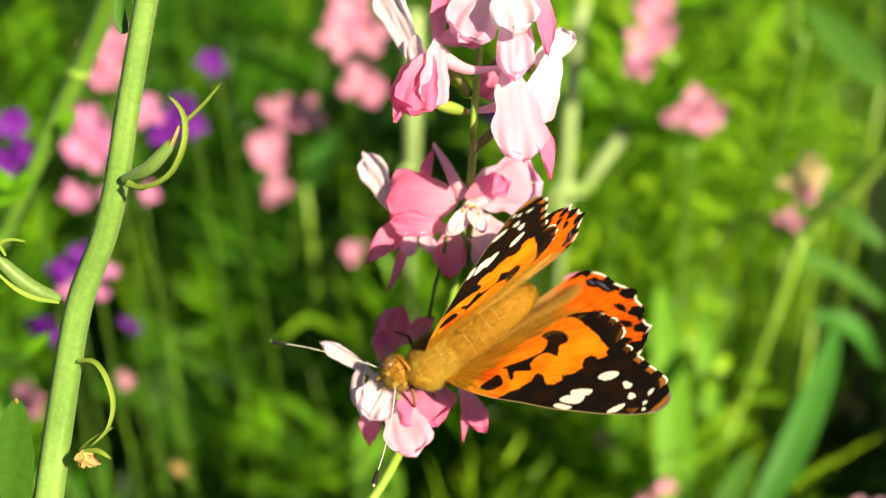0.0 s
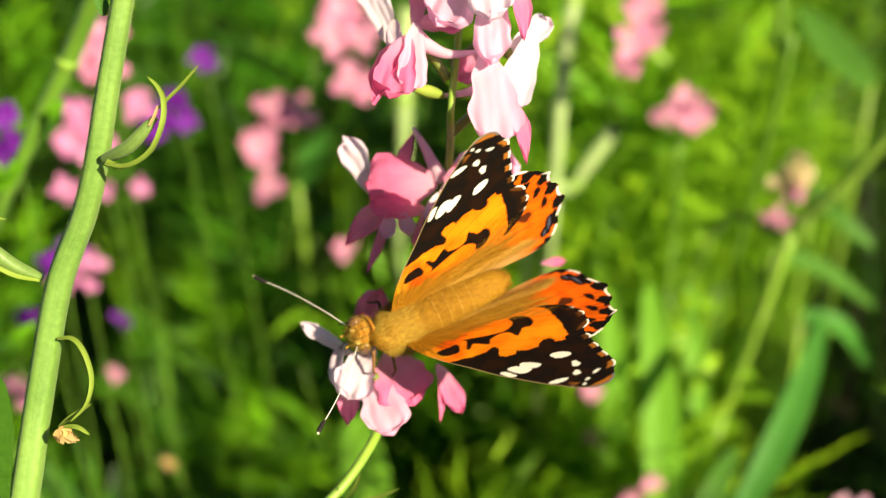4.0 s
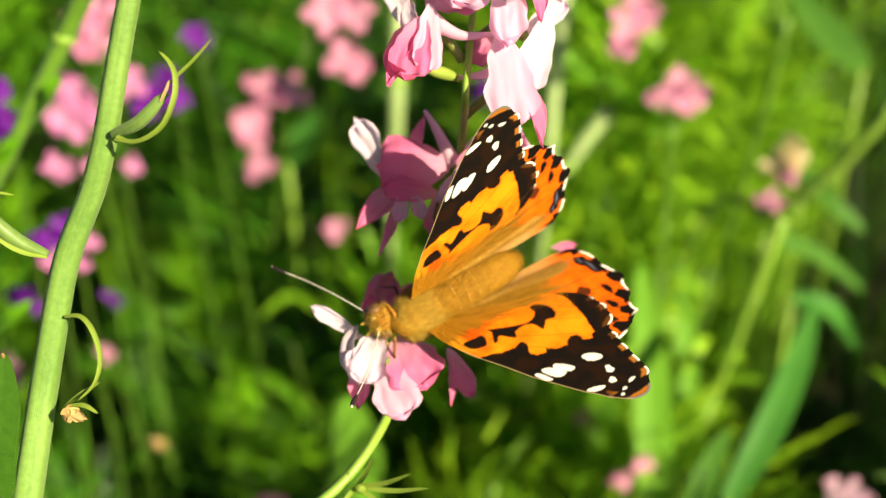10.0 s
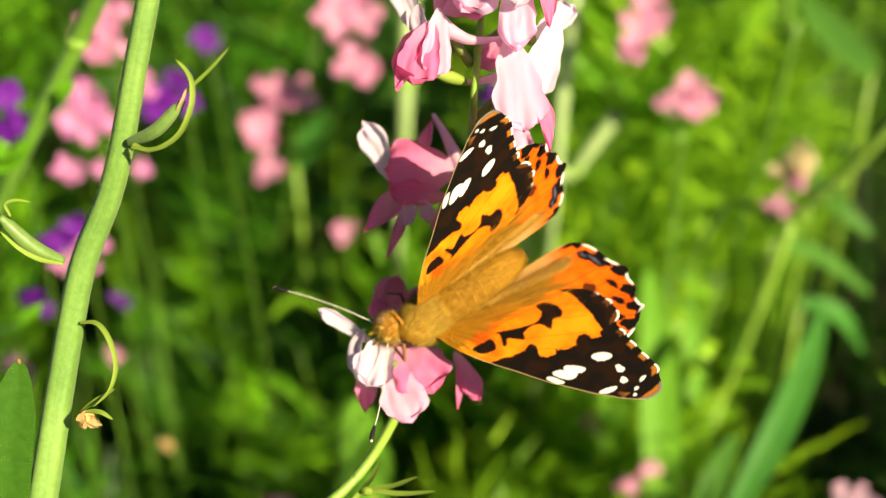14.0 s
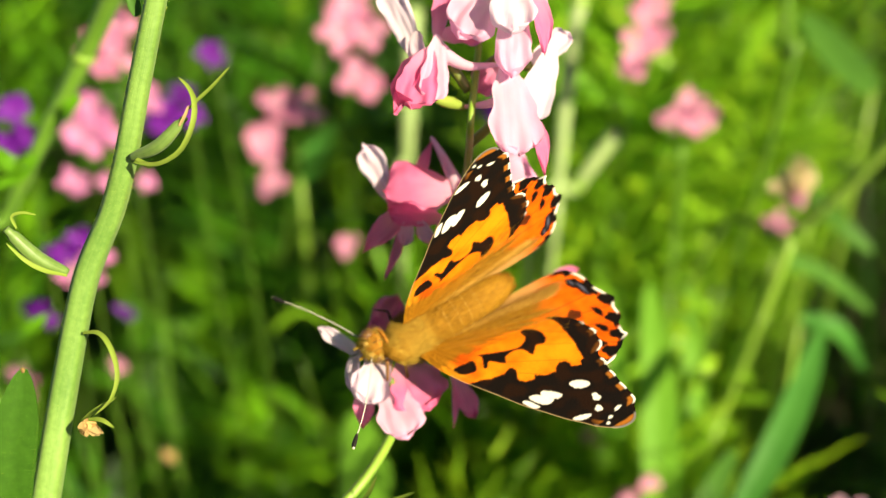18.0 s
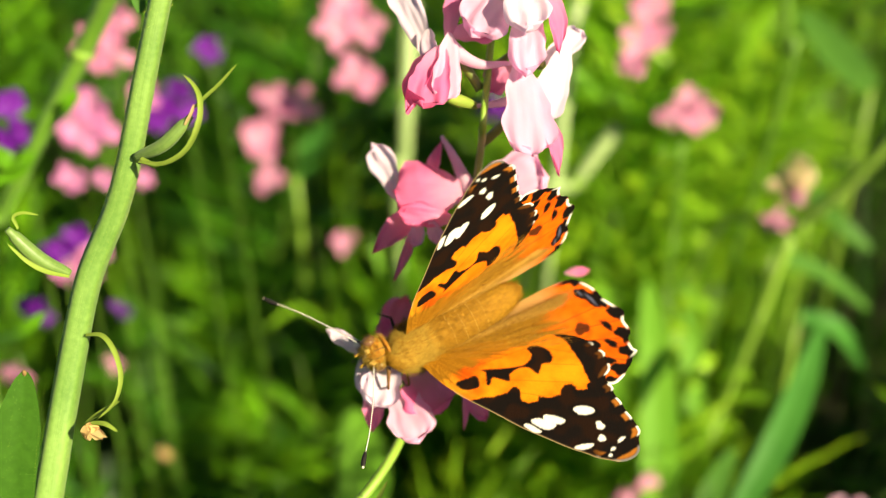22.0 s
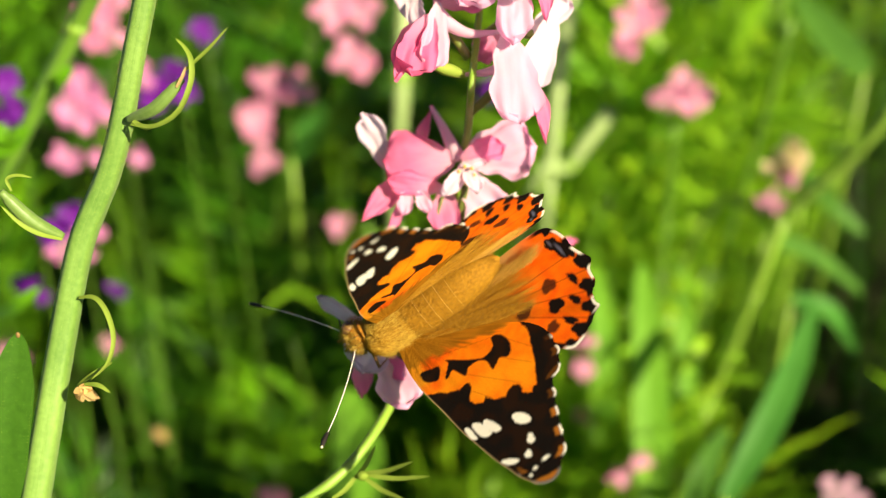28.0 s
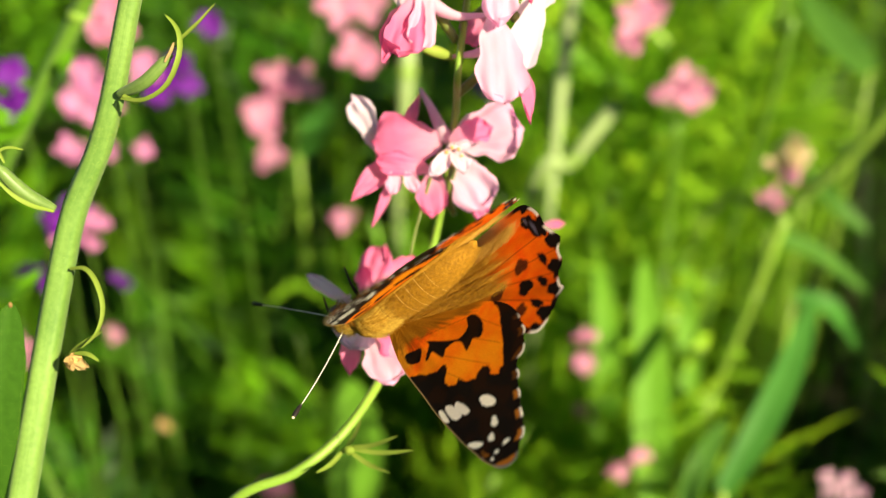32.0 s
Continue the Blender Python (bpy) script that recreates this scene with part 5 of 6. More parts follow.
def fore_pattern(u, v, depth):
    g = grain(u, v, 1.1, 3.0)
    r = np.hypot(u, v)
    col = np.zeros(u.shape + (3,)) + np.array(ORANGE)
    col = paint(col, np.clip(0.6 + 0.9 * g, 0, 1) * 0.40, AMBER)
    col = paint(col, spots(u, v, [(-9.1, 10.8, 2.6, 1.4, 20), (-4.6, 8.6, 1.9, 0.8, 20), (-12.9, 11.3, 1.6, 1.8, 60)], 1.2) * 0.7, AMBER)
    col = paint(col, spots(u, v, [(-2.9, 4.6, 1.8, 1.2, 30), (-1.9, 6.8, 1.2, 1.8, 60), (-4.4, 4.3, 2.2, 1.0, 30)], 1.2) * 0.95, DEEP)
    # the root of the wing is brown, scored by the veins that fan out from it
    fan = np.arctan2(-u - 0.2, v + 0.6)
    root = grain(fan * 34, r * 0.18, 1.0, 31.0)
    col = paint(col, np.clip((6.6 - r + 1.2 * g) / 2.2, 0, 1) * np.clip((fan - 0.30) / 0.25, 0, 1) * 0.95, (0.20, 0.062, 0.005))
    col = paint(col, np.clip((8.6 - r + 0.6 * g) / 1.6, 0, 1) * np.clip((0.36 - fan) / 0.16, 0, 1), (0.72, 0.27, 0.012))
    col = paint(col, np.clip((7.4 - r + 2.0 * root) / 4.0, 0, 1) * np.clip(0.25 + 1.3 * root, 0, 0.85), (0.12, 0.035, 0.004))
    fine = grain(fan * 60, r * 0.3, 1.0, 44.0)
    gold = np.clip((4.7 + 0.12 * np.clip(-u - 6, 0, 10) - v + 0.5 * g + 0.8 * fine) / 0.9, 0, 1) * np.clip((u + 16) / 4, 0, 1)
    col = paint(col, gold * 0.95, (0.33, 0.145, 0.009))
    col = paint(col, gold * np.clip(0.2 + 1.6 * fine, 0, 0.6), (0.18, 0.075, 0.005))
    for a, b in VEINS:
        span = np.clip(1 - np.hypot(u - (a[0] + b[0]) / 2, v - (a[1] + b[1]) / 2) / (0.62 * math.dist(a, b)), 0, 1)
        col = paint(col, ray_lines(u, v, a, [b], 0.07, -9.0) * np.clip(3 * span, 0, 0.5), (0.16, 0.03, 0.005))
    streak = grain(fan * 9, r * 0.12, 1.0, 12.0)
    col = col * (1 - 0.40 * np.clip(streak + 0.1, 0, 1) * np.clip((15 - r) / 8, 0.25, 1))[..., None]
    wu, wv = u + 0.16 * g, v + 0.16 * grain(u, v, 1.3, 8.0)
    # ragged edges, as rows of scales end unevenly
    rag = 0.10 * grain(u, v, 4.5, 17.0)
    dark = beyond(wu + rag, wv + rag, FORE_LINE, 0.17)
    dark = np.maximum(dark, np.maximum(within(u + rag, v - rag, FORE_BAR, 0.16), within(u + rag, v - rag, FORE_DOT, 0.16)))
    col = paint(col, dark, BLACK)
    col = paint(col, dark * np.clip(0.1 + grain(u, v, 0.5, 4.0), 0, 0.35), (0.03, 0.010, 0.003))
    white = spots(u, v, [(-12.05, 19.3, 0.40, 0.58, 0), (-11.35, 20.75, 0.40, 0.42, 0), (-13.0, 22.0, 0.45, 0.20, 10), (-11.65, 22.5, 0.28, 0.18, 0), (-11.0, 23.0, 0.20, 0.18, 0)], 0.12)
    for o in WHITES:
        mid = np.mean(o, axis=0)
        o = [tuple(mid + (np.array(q) - mid) * 0.94) for q in o]
        white = np.maximum(white, within(u + 0.6 * rag, v + 0.6 * rag, o, 0.13))
    col = paint(col, white, CREAM)
    # the outer rim: rust dashes and a cream fringe broken by dark vein ends
    outer = np.clip((np.hypot(u + 2, v) - 14.5) / 1.5, 0, 1) * np.clip((-u - 9.6) / 1.2, 0, 1) * np.clip((v - 8.8) / 1.0, 0, 1)
    beat = np.sin(v * 2.9 + 0.6)
    rim = outer * np.clip((0.95 - depth) / 0.25, 0, 1) * np.clip(0.1 + 1.8 * beat, 0, 1) * np.clip((v - 15.5) / 2, 0.25, 1) * np.clip((depth - 0.2) / 0.2, 0, 1)
    col = paint(col, rim * 0.75, (0.50, 0.17, 0.02))
    frg = outer * np.clip((23.4 - v) / 1.0, 0.2, 1) * np.clip((0.32 - depth) / 0.12, 0, 1) * np.clip(0.45 + 2.0 * beat + 0.8 * g, 0, 1)
    col = paint(col, frg, CREAM)
    col = paint(col, np.clip((0.17 - depth) / 0.10, 0, 1) * (u > -11.5) * (v > 6) * 0.8, (0.42, 0.30, 0.14))
    return np.clip(col, 0, 1)


def hind_pattern(u, v, depth):
    g = grain(u, v, 0.9, 5.0)
    fan = np.arctan2(-u, v + 0.5)
    r = np.hypot(u, v)
    col = np.zeros(u.shape + (3,)) + np.array(DEEP)
    col = paint(col, np.clip(0.6 + g, 0, 1) * 0.85, ORANGE)
    streak = grain(fan * 16, r * 0.14, 1.0, 9.0)
    col = paint(col, np.clip((18.0 - r + 1.8 * streak) / 4.0, 0, 1) * 0.95, OCHRE)
    col = paint(col, np.clip((16.0 - r + 2.6 * streak) / 5, 0, 1) * 0.9, (0.26, 0.12, 0.010))
    col = paint(col, np.clip((1.0 - v + 0.5 * streak) / 1.5, 0, 1) * np.clip((u + 19) / 3, 0, 1) * 0.75, (0.50, 0.30, 0.10))
    rays = grain(fan * 9, r * 0.10, 1.0, 15.0)
    col = col * (1 - 0.45 * np.clip(rays + 0.1, 0, 1))[..., None]
    rag = 0.10 * grain(u, v, 4.5, 19.0)
    w, z = u + rag, v - rag
    col = paint(col, ray_lines(u, v, (-9.1, 3.5), [(-25.4, 4.0), (-25.4, 7.8), (-24.4, 11.1), (-21.3, 13.7)], 0.10) * 0.7, (0.16, 0.03, 0.006))
    dark = spots(w, z, [(-22.4, 5.7, 0.75, 1.25, 8), (-21.6, 8.9, 0.75, 1.15, 20), (-20.7, 11.5, 0.75, 1.15, 30), (-18.6, 13.1, 0.8, 1.0, 40), (-17.1, 14.1, 0.6, 0.8, 40),
                        (-20.6, 6.9, 0.38, 1.0, 10), (-19.7, 9.5, 0.42, 0.95, 20), (-18.2, 11.5, 0.45, 0.95, 35), (-17.6, 8.7, 0.95, 0.95, 40),
                        (-20.4, 1.0, 0.75, 0.95, 10), (-21.1, 2.6, 0.70, 1.5, 10), (-21.8, 3.4, 0.6, 1.1, 10), (-20.6, -0.8, 0.45, 0.5, 0)], 0.18)
    col = paint(col, dark, BLACK)
    col = paint(col, spots(w, z, [(-17.9, 5.8, 0.95, 0.85, 20), (-14.3, 6.9, 1.25, 0.75, 30), (-16.2, 10.9, 0.8, 0.7, 30)], 0.25) * 0.92, (0.035, 0.014, 0.006))
    col = paint(col, spots(u, v, [(-21.0, 2.5, 0.17, 1.0, 8), (-20.3, 0.9, 0.14, 0.5, 10)], 0.2) * 0.7, (0.13, 0.14, 0.22))
    outer = np.clip((r - 18.0) / 1.5, 0, 1)
    beat = np.sin(v * 1.75 + 0.6)
    col = paint(col, outer * np.clip((0.75 - depth) / 0.2, 0, 1) * np.clip(0.55 - 0.8 * beat, 0, 1), BLACK)
    col = paint(col, outer * np.clip((0.40 - depth) / 0.12, 0, 1) * np.clip(0.55 + 1.6 * beat + 0.8 * g, 0, 1), CREAM)
    return np.clip(col, 0, 1)


butterfly = thing("butterfly", (0, 0, 0.45), "orange and black butterfly with white-spotted wing tips feeding on larkspur", "butterfly")
WINGS = {}
for side in (1, -1):
    fore = wing_sheet("forewing", FORE_EDGE, fore_pattern, side, butterfly, 0.12, "orange forewing with a black, white-spotted tip", 15.5, (2.9, 0.6, 0))
    hind = wing_sheet("hindwing", HIND_EDGE, hind_pattern, side, butterfly, -0.12, "orange hindwing with black spots and a pale fringe", 19.0, (2.1, 0.4, 1))
    WINGS[side] = (fore, hind)


def mm(*p):
    return Vector(p) * MM


def girth(q):
    """Half the thickness of the abdomen along its length, in millimetres."""
    return 1.75 + 0.75 * math.sin(math.pi * min(1.0, 0.15 + q)) if q < 0.45 else 2.46 * max(0.004, 1 - ((q - 0.45) / 0.552) ** 1.9) ** 0.78


bm = bmesh.new()
blob(bm, mm(0.3, 0.0, -1.0), 4.0 * MM, 2.7 * MM, 2.2 * MM, seg=22, rings=14, bumpy=0.12)
thorax = part("thorax", bm, M_body, butterfly, "furry ochre thorax")
bm = bmesh.new()
tube(bm, [mm(-1.2, -0.2, -1.0), mm(-4, 0, -1.0), mm(-8, 0, -0.9), mm(-12, 0, -0.9), mm(-14.8, 0, -1.0)], lambda s: MM * girth(s), 48, 20, rough=0.03)
for v in bm.verts:
    v.co.y *= 1.12
abdomen = part("abdomen", bm, M_body, butterfly, "ochre abdomen with pale rings")
for k, x in enumerate((-3.9, -5.4, -6.9, -8.4, -9.9, -11.4, -12.7)):
    bm = bmesh.new()
    r = girth((-1.2 - x) / 13.6) + 0.02
    pts = [mm(x - 0.25 * math.cos(a), 1.12 * r * math.sin(a), -0.95 + r * math.cos(a)) for a in [radians(-75 + 18.75 * q) for q in range(9)]]
    tube(bm, pts, 0.026 * MM, 24, 5, rough=0.8)
    part("ring", bm, M_band, abdomen)
bm = bmesh.new()
blob(bm, mm(4.4, -1.4, -2.0), 1.5 * MM, 1.75 * MM, 1.55 * MM, seg=18, rings=12, bumpy=0.15)
head = part("head", bm, M_head, butterfly, "furry brown head")
bm = bmesh.new()
tube(bm, [mm(3.5 - 0.2 * math.cos(a), -1.2 + 1.7 * math.sin(a), -1.65 + 1.45 * math.cos(a)) for a in [radians(-105 + 21 * q) for q in range(11)]], 0.22 * MM, 24, 7, rough=0.4)
part("collar", bm, M_head, head, "brown fringe behind the head")
for s in (1, -1):
    bm = bmesh.new()
    blob(bm, mm(4.9, -1.4 + s * 1.5, -2.0), 1.0 * MM, 0.75 * MM, 1.1 * MM, seg=14, rings=10)
    part("eye", bm, M_eye, head)
    bm = bmesh.new()
    tube(bm, [mm(5.2, -1.4 + s * 0.5, -2.7), mm(6.3, -1.4 + s * 0.65, -2.5), mm(7.1, -1.4 + s * 0.75, -2.1)], lambda q: MM * (0.42 - 0.3 * q), 10, 7, rough=0.2)
    part("palp", bm, M_fur, head)
    bm = bmesh.new()
    blob(bm, mm(5.6, -1.4 + s * 0.75, -1.15), 0.42 * MM, 0.32 * MM, 0.36 * MM, seg=10, rings=7, bumpy=0.4)
    part("brow_tuft", bm, M_band, head, "pale yellow tuft beside the antenna")
    bm = bmesh.new()
    tube(bm, [mm(3.7, -1.4 + s * 0.35, -0.55), mm(4.7, -1.4 + s * 0.5, -0.55), mm(5.6, -1.4 + s * 0.35, -1.2)], 0.06 * MM, 12, 5, rough=0.4)
    part("head_stripe", bm, M_leg_dark, head, "dark line over the head")
FEELERS = {}
for s in (1, -1):
    a = [mm(0, 0, 0), mm(5, s * 0.35, 0.1), mm(10, s * 0.35, 0.1), mm(14.4, 0, 0)]
    bm = bmesh.new()
    tube(bm, a, lambda q: MM * (0.072 - 0.012 * q), 36, 6)
    FEELERS[s] = part("antenna", bm, M_ant, butterfly, "thin dark antenna with white bands")
    bm = bmesh.new()
    tube(bm, [mm(13.1, s * 0.1, 0), mm(14.2, 0, 0), mm(15.0, 0, 0)], lambda q: MM * (0.09 + 0.19 * math.sin(math.pi * min(1, 0.15 + 0.62 * q))), 12, 8)
    part("club", bm, M_club, FEELERS[s], "black antenna club")
    bm = bmesh.new()
    blob(bm, mm(15.05, 0, 0), 0.17 * MM, seg=8, rings=6)
    part("club_tip", bm, M_clubtip, FEELERS[s], "pale club tip")
LEGS = [(1, (4.2, 1.0, -1.6), (5.2, 3.4, -2.6), (4.6, 3.9, -5.6), M_leg), (-1, (4.2, -1.0, -1.6), (5.6, -3.2, -2.2), (6.4, -3.6, -5.4), M_leg_dark),
        (1, (2.0, 1.2, -2.0), (2.6, 4.4, -3.4), (3.2, 5.2, -6.6), M_leg), (-1, (1.6, -1.2, -2.0), (1.0, -4.0, -3.0), (1.8, -4.6, -6.4), M_leg_dark)]
for s, p0, p1, p2, mat in LEGS:
    bm = bmesh.new()
    tube(bm, [mm(*p0), mm(*p1)], lambda q: MM * (0.27 - 0.1 * q), 8, 6)
    leg = part("leg", bm, mat, butterfly)
    bm = bmesh.new()
    tube(bm, [mm(*p1), mm(*p2)], lambda q: MM * (0.16 - 0.08 * q), 10, 6)
    part("shin", bm, mat, leg)
bm = bmesh.new()
tube(bm, [mm(5.7, -1.4, -3.0), mm(6.9, -1.2, -4.2), mm(7.3, -0.9, -6.0), mm(6.9, -0.8, -7.4)], 0.07 * MM, 16, 5)
part("proboscis", bm, M_leg_dark, head)


def hairs(bm, rng, count, place, length, lean, thick=0.035):
    """Thin tapering hairs; place gives root and outward way for two random numbers."""
    for _ in range(count):
        root, way = place(rng.random(), rng.random())
        w = (way + Vector(lean) + Vector((rng.uniform(-.35, .35), rng.uniform(-.35, .35), rng.uniform(-.35, .35)))).normalized()
        ln = length * rng.uniform(0.6, 1.2) * MM
        s = w.orthogonal().normalized() * thick * MM
        q = w.cross(s)
        a = [bm.verts.new(root + s), bm.verts.new(root - s * 0.5 + q * 0.87), bm.verts.new(root - s * 0.5 - q * 0.87)]
        tip = bm.verts.new(root + w * ln + Vector((0, 0, -0.15 * ln)))
        for k in range(3):
            bm.faces.new((a[k], a[(k + 1) % 3], tip))


rng = random.Random(7)


def on_thorax(a, b):
    th, ph = a * 2 * math.pi, math.acos(1 - 1.5 * b)
    n = Vector((math.cos(th) * math.sin(ph), math.sin(th) * math.sin(ph), math.cos(ph)))
    return mm(0.3 + 3.9 * n.x, 2.6 * n.y, -1.0 + 2.1 * n.z), n


def on_head(a, b):
    th, ph = a * 2 * math.pi, math.acos(1 - 1.7 * b)
    n = Vector((math.cos(th) * math.sin(ph), math.sin(th) * math.sin(ph), math.cos(ph)))
    return mm(4.6 + 1.55 * n.x, -1.4 + 1.8 * n.y, -2.0 + 1.55 * n.z), n


def on_abdomen(a, b):
    t = radians(-95 + 190 * a)
    x = -2 - 12.2 * b
    r = girth((-1.2 - x) / 13.6)
    n = Vector((-0.2, math.sin(t), math.cos(t)))
    return mm(x, 1.12 * r * math.sin(t), -0.95 + r * math.cos(t)), n


bm = bmesh.new()
hairs(bm, rng, 8000, on_thorax, 2.0, (-1.6, 0, 0.05), 0.015)
part("thorax_hair", bm, M_fur, thorax, "golden hair lying backwards")
bm = bmesh.new()
hairs(bm, rng, 1500, on_head, 0.9, (0.15, 0, 0.25), 0.026)
part("head_hair", bm, M_fur, head, "short golden hair")
bm = bmesh.new()
hairs(bm, rng, 7000, on_abdomen, 0.85, (-1.5, 0, 0.15), 0.014)
part("abdomen_hair", bm, M_body, abdomen, "short golden hair")
for side in (1, -1):

    def on_wing(a, b, s=side):
        c = 0.5 + 0.5 * math.sin(a * 47) * math.sin(a * 19 + 1)
        u = -1.0 - (9.5 + 5.0 * c) * b
        v = 0.1 + (1.2 + 5.4 * b) * a
        return mm(u, s * v, 0.05 + 0.02 * v), Vector((-1.9, s * (0.95 * a - 0.1), 0.20))

    def on_margin(a, b, s=side):
        u = -3.0 - 14.5 * b
        return mm(u, s * (0.1 + 0.10 * (-u) * a), 0.05), Vector((-1.7, -s * 1.0 * a, 0.42))

    bm = bmesh.new()
    hairs(bm, rng, 5200, on_wing, 3.6, (-0.9, 0, 0.04), 0.013)
    part("wing_hair", bm, M_soft, WINGS[side][1], "long soft golden-brown hair at the root of the wing")
    bm = bmesh.new()
    hairs(bm, rng, 2600, on_margin, 2.8, (-0.6, 0, 0.1), 0.011)
    part("inner_fringe", bm, M_fringe, WINGS[side][1], "pale soft hair along the inner edge of the wing")



def motions():
    walk(larkspur, [(t, m) for t, m in SWAY])
    walk(butterfly, PERCH)
    for side in (1, -1):
        fore, hind = WINGS[side]
        rows_f, rows_h = [], []
        for t, left, right, sweep, hind_sweep in FLAPS:
            root = pose(0, side * 0.0018, 0.0, side * (left if side > 0 else right), 0, 0)
            rows_f.append((t, root @ pose(0, 0, 0, 0, 0, side * sweep)))
            rows_h.append((t, root @ pose(0, 0, 0, 0, 0, side * hind_sweep)))
        walk(FEELERS[side], [(t, pose(0.0052, -0.0014 + side * 0.0006, -0.0020, 0, dip, turn)) for t, dip, turn in FEEL[side]])
        walk(fore, rows_f)
        walk(hind, rows_h)


SWAY = [
        (0.0, pose(0.00000, 0.00000, 0.00000)),
        (0.5, pose(-0.00053, 0.00004, 0.00007)),
        (1.0, pose(0.00048, -0.00008, -0.00014)),
        (1.5, pose(0.00043, -0.00014, -0.00024)),
        (2.0, pose(-0.00028, 0.00008, 0.00013)),
        (2.5, pose(-0.00040, 0.00001, 0.00002)),
        (3.0, pose(0.00056, -0.00022, -0.00038)),
        (3.5, pose(0.00042, -0.00008, -0.00015)),
        (5.5, pose(-0.00035, 0.00017, 0.00029)),
        (6.0, pose(0.00037, 0.00001, 0.00001)),
        (6.5, pose(0.00072, -0.00002, -0.00004)),
        (7.0, pose(-0.00016, 0.00004, 0.00007)),
        (7.5, pose(-0.00021, 0.00021, 0.00037)),
        (8.0, pose(-0.00032, 0.00009, 0.00016)),
        (8.5, pose(-0.00007, -0.00003, -0.00005)),
        (9.0, pose(-0.00047, 0.00011, 0.00019)),
        (9.5, pose(-0.00009, 0.00012, 0.00020)),
        (10.0, pose(0.00043, -0.00021, -0.00037)),
        (10.5, pose(0.00008, -0.00009, -0.00015)),
        (11.0, pose(-0.00021, -0.00007, -0.00012)),
        (11.5, pose(-0.00014, 0.00003, 0.00005)),
        (12.0, pose(-0.00029, -0.00002, -0.00003)),
        (12.5, pose(-0.00006, -0.00005, -0.00008)),
        (13.0, pose(-0.00034, 0.00001, 0.00002)),
        (13.5, pose(0.00015, -0.00024, -0.00042)),
        (14.0, pose(-0.00029, 0.00005, 0.00009)),
        (14.5, pose(0.00035, -0.00023, -0.00041)),
        (16.5, pose(0.00043, -0.00034, -0.00059)),
        (17.0, pose(-0.00051, -0.00021, -0.00036)),
        (17.5, pose(0.00040, -0.00036, -0.00063)),
        (18.0, pose(-0.00010, -0.00035, -0.00061)),
        (18.5, pose(0.00010, -0.00026, -0.00045)),
        (19.0, pose(-0.00005, -0.00017, -0.00029)),
        (19.5, pose(0.00020, -0.00028, -0.00049)),
        (20.0, pose(0.00017, -0.00026, -0.00045)),
        (20.5, pose(0.00005, -0.00019, -0.00032)),
        (21.0, pose(0.00050, -0.00029, -0.00050)),
        (21.5, pose(0.00029, -0.00023, -0.00039)),
        (22.0, pose(0.00029, -0.00036, -0.00063)),
        (22.5, pose(0.00046, -0.00032, -0.00055)),
        (23.0, pose(0.00048, -0.00030, -0.00052)),
        (23.5, pose(0.00002, -0.00043, -0.00074)),
        (24.0, pose(0.00025, -0.00026, -0.00045)),
        (24.5, pose(-0.00002, -0.00044, -0.00076)),
        (25.0, pose(0.00003, -0.00033, -0.00058)),
        (25.5, pose(-0.00013, -0.00044, -0.00076)),
        (27.5, pose(-0.00003, -0.00029, -0.00050)),
        (28.0, pose(0.00010, -0.00050, -0.00086)),
        (28.5, pose(0.00014, -0.00030, -0.00052)),
        (29.0, pose(0.00023, -0.00058, -0.00101)),
        (29.5, pose(0.00037, -0.00055, -0.00095)),
        (30.0, pose(0.00027, -0.00061, -0.00106)),
        (30.5, pose(0.00014, -0.00067, -0.00115)),
        (31.0, pose(0.00017, -0.00060, -0.00104)),
        (31.5, pose(0.00038, -0.00076, -0.00131)),
        (32.0, pose(0.00033, -0.00065, -0.00113)),
]
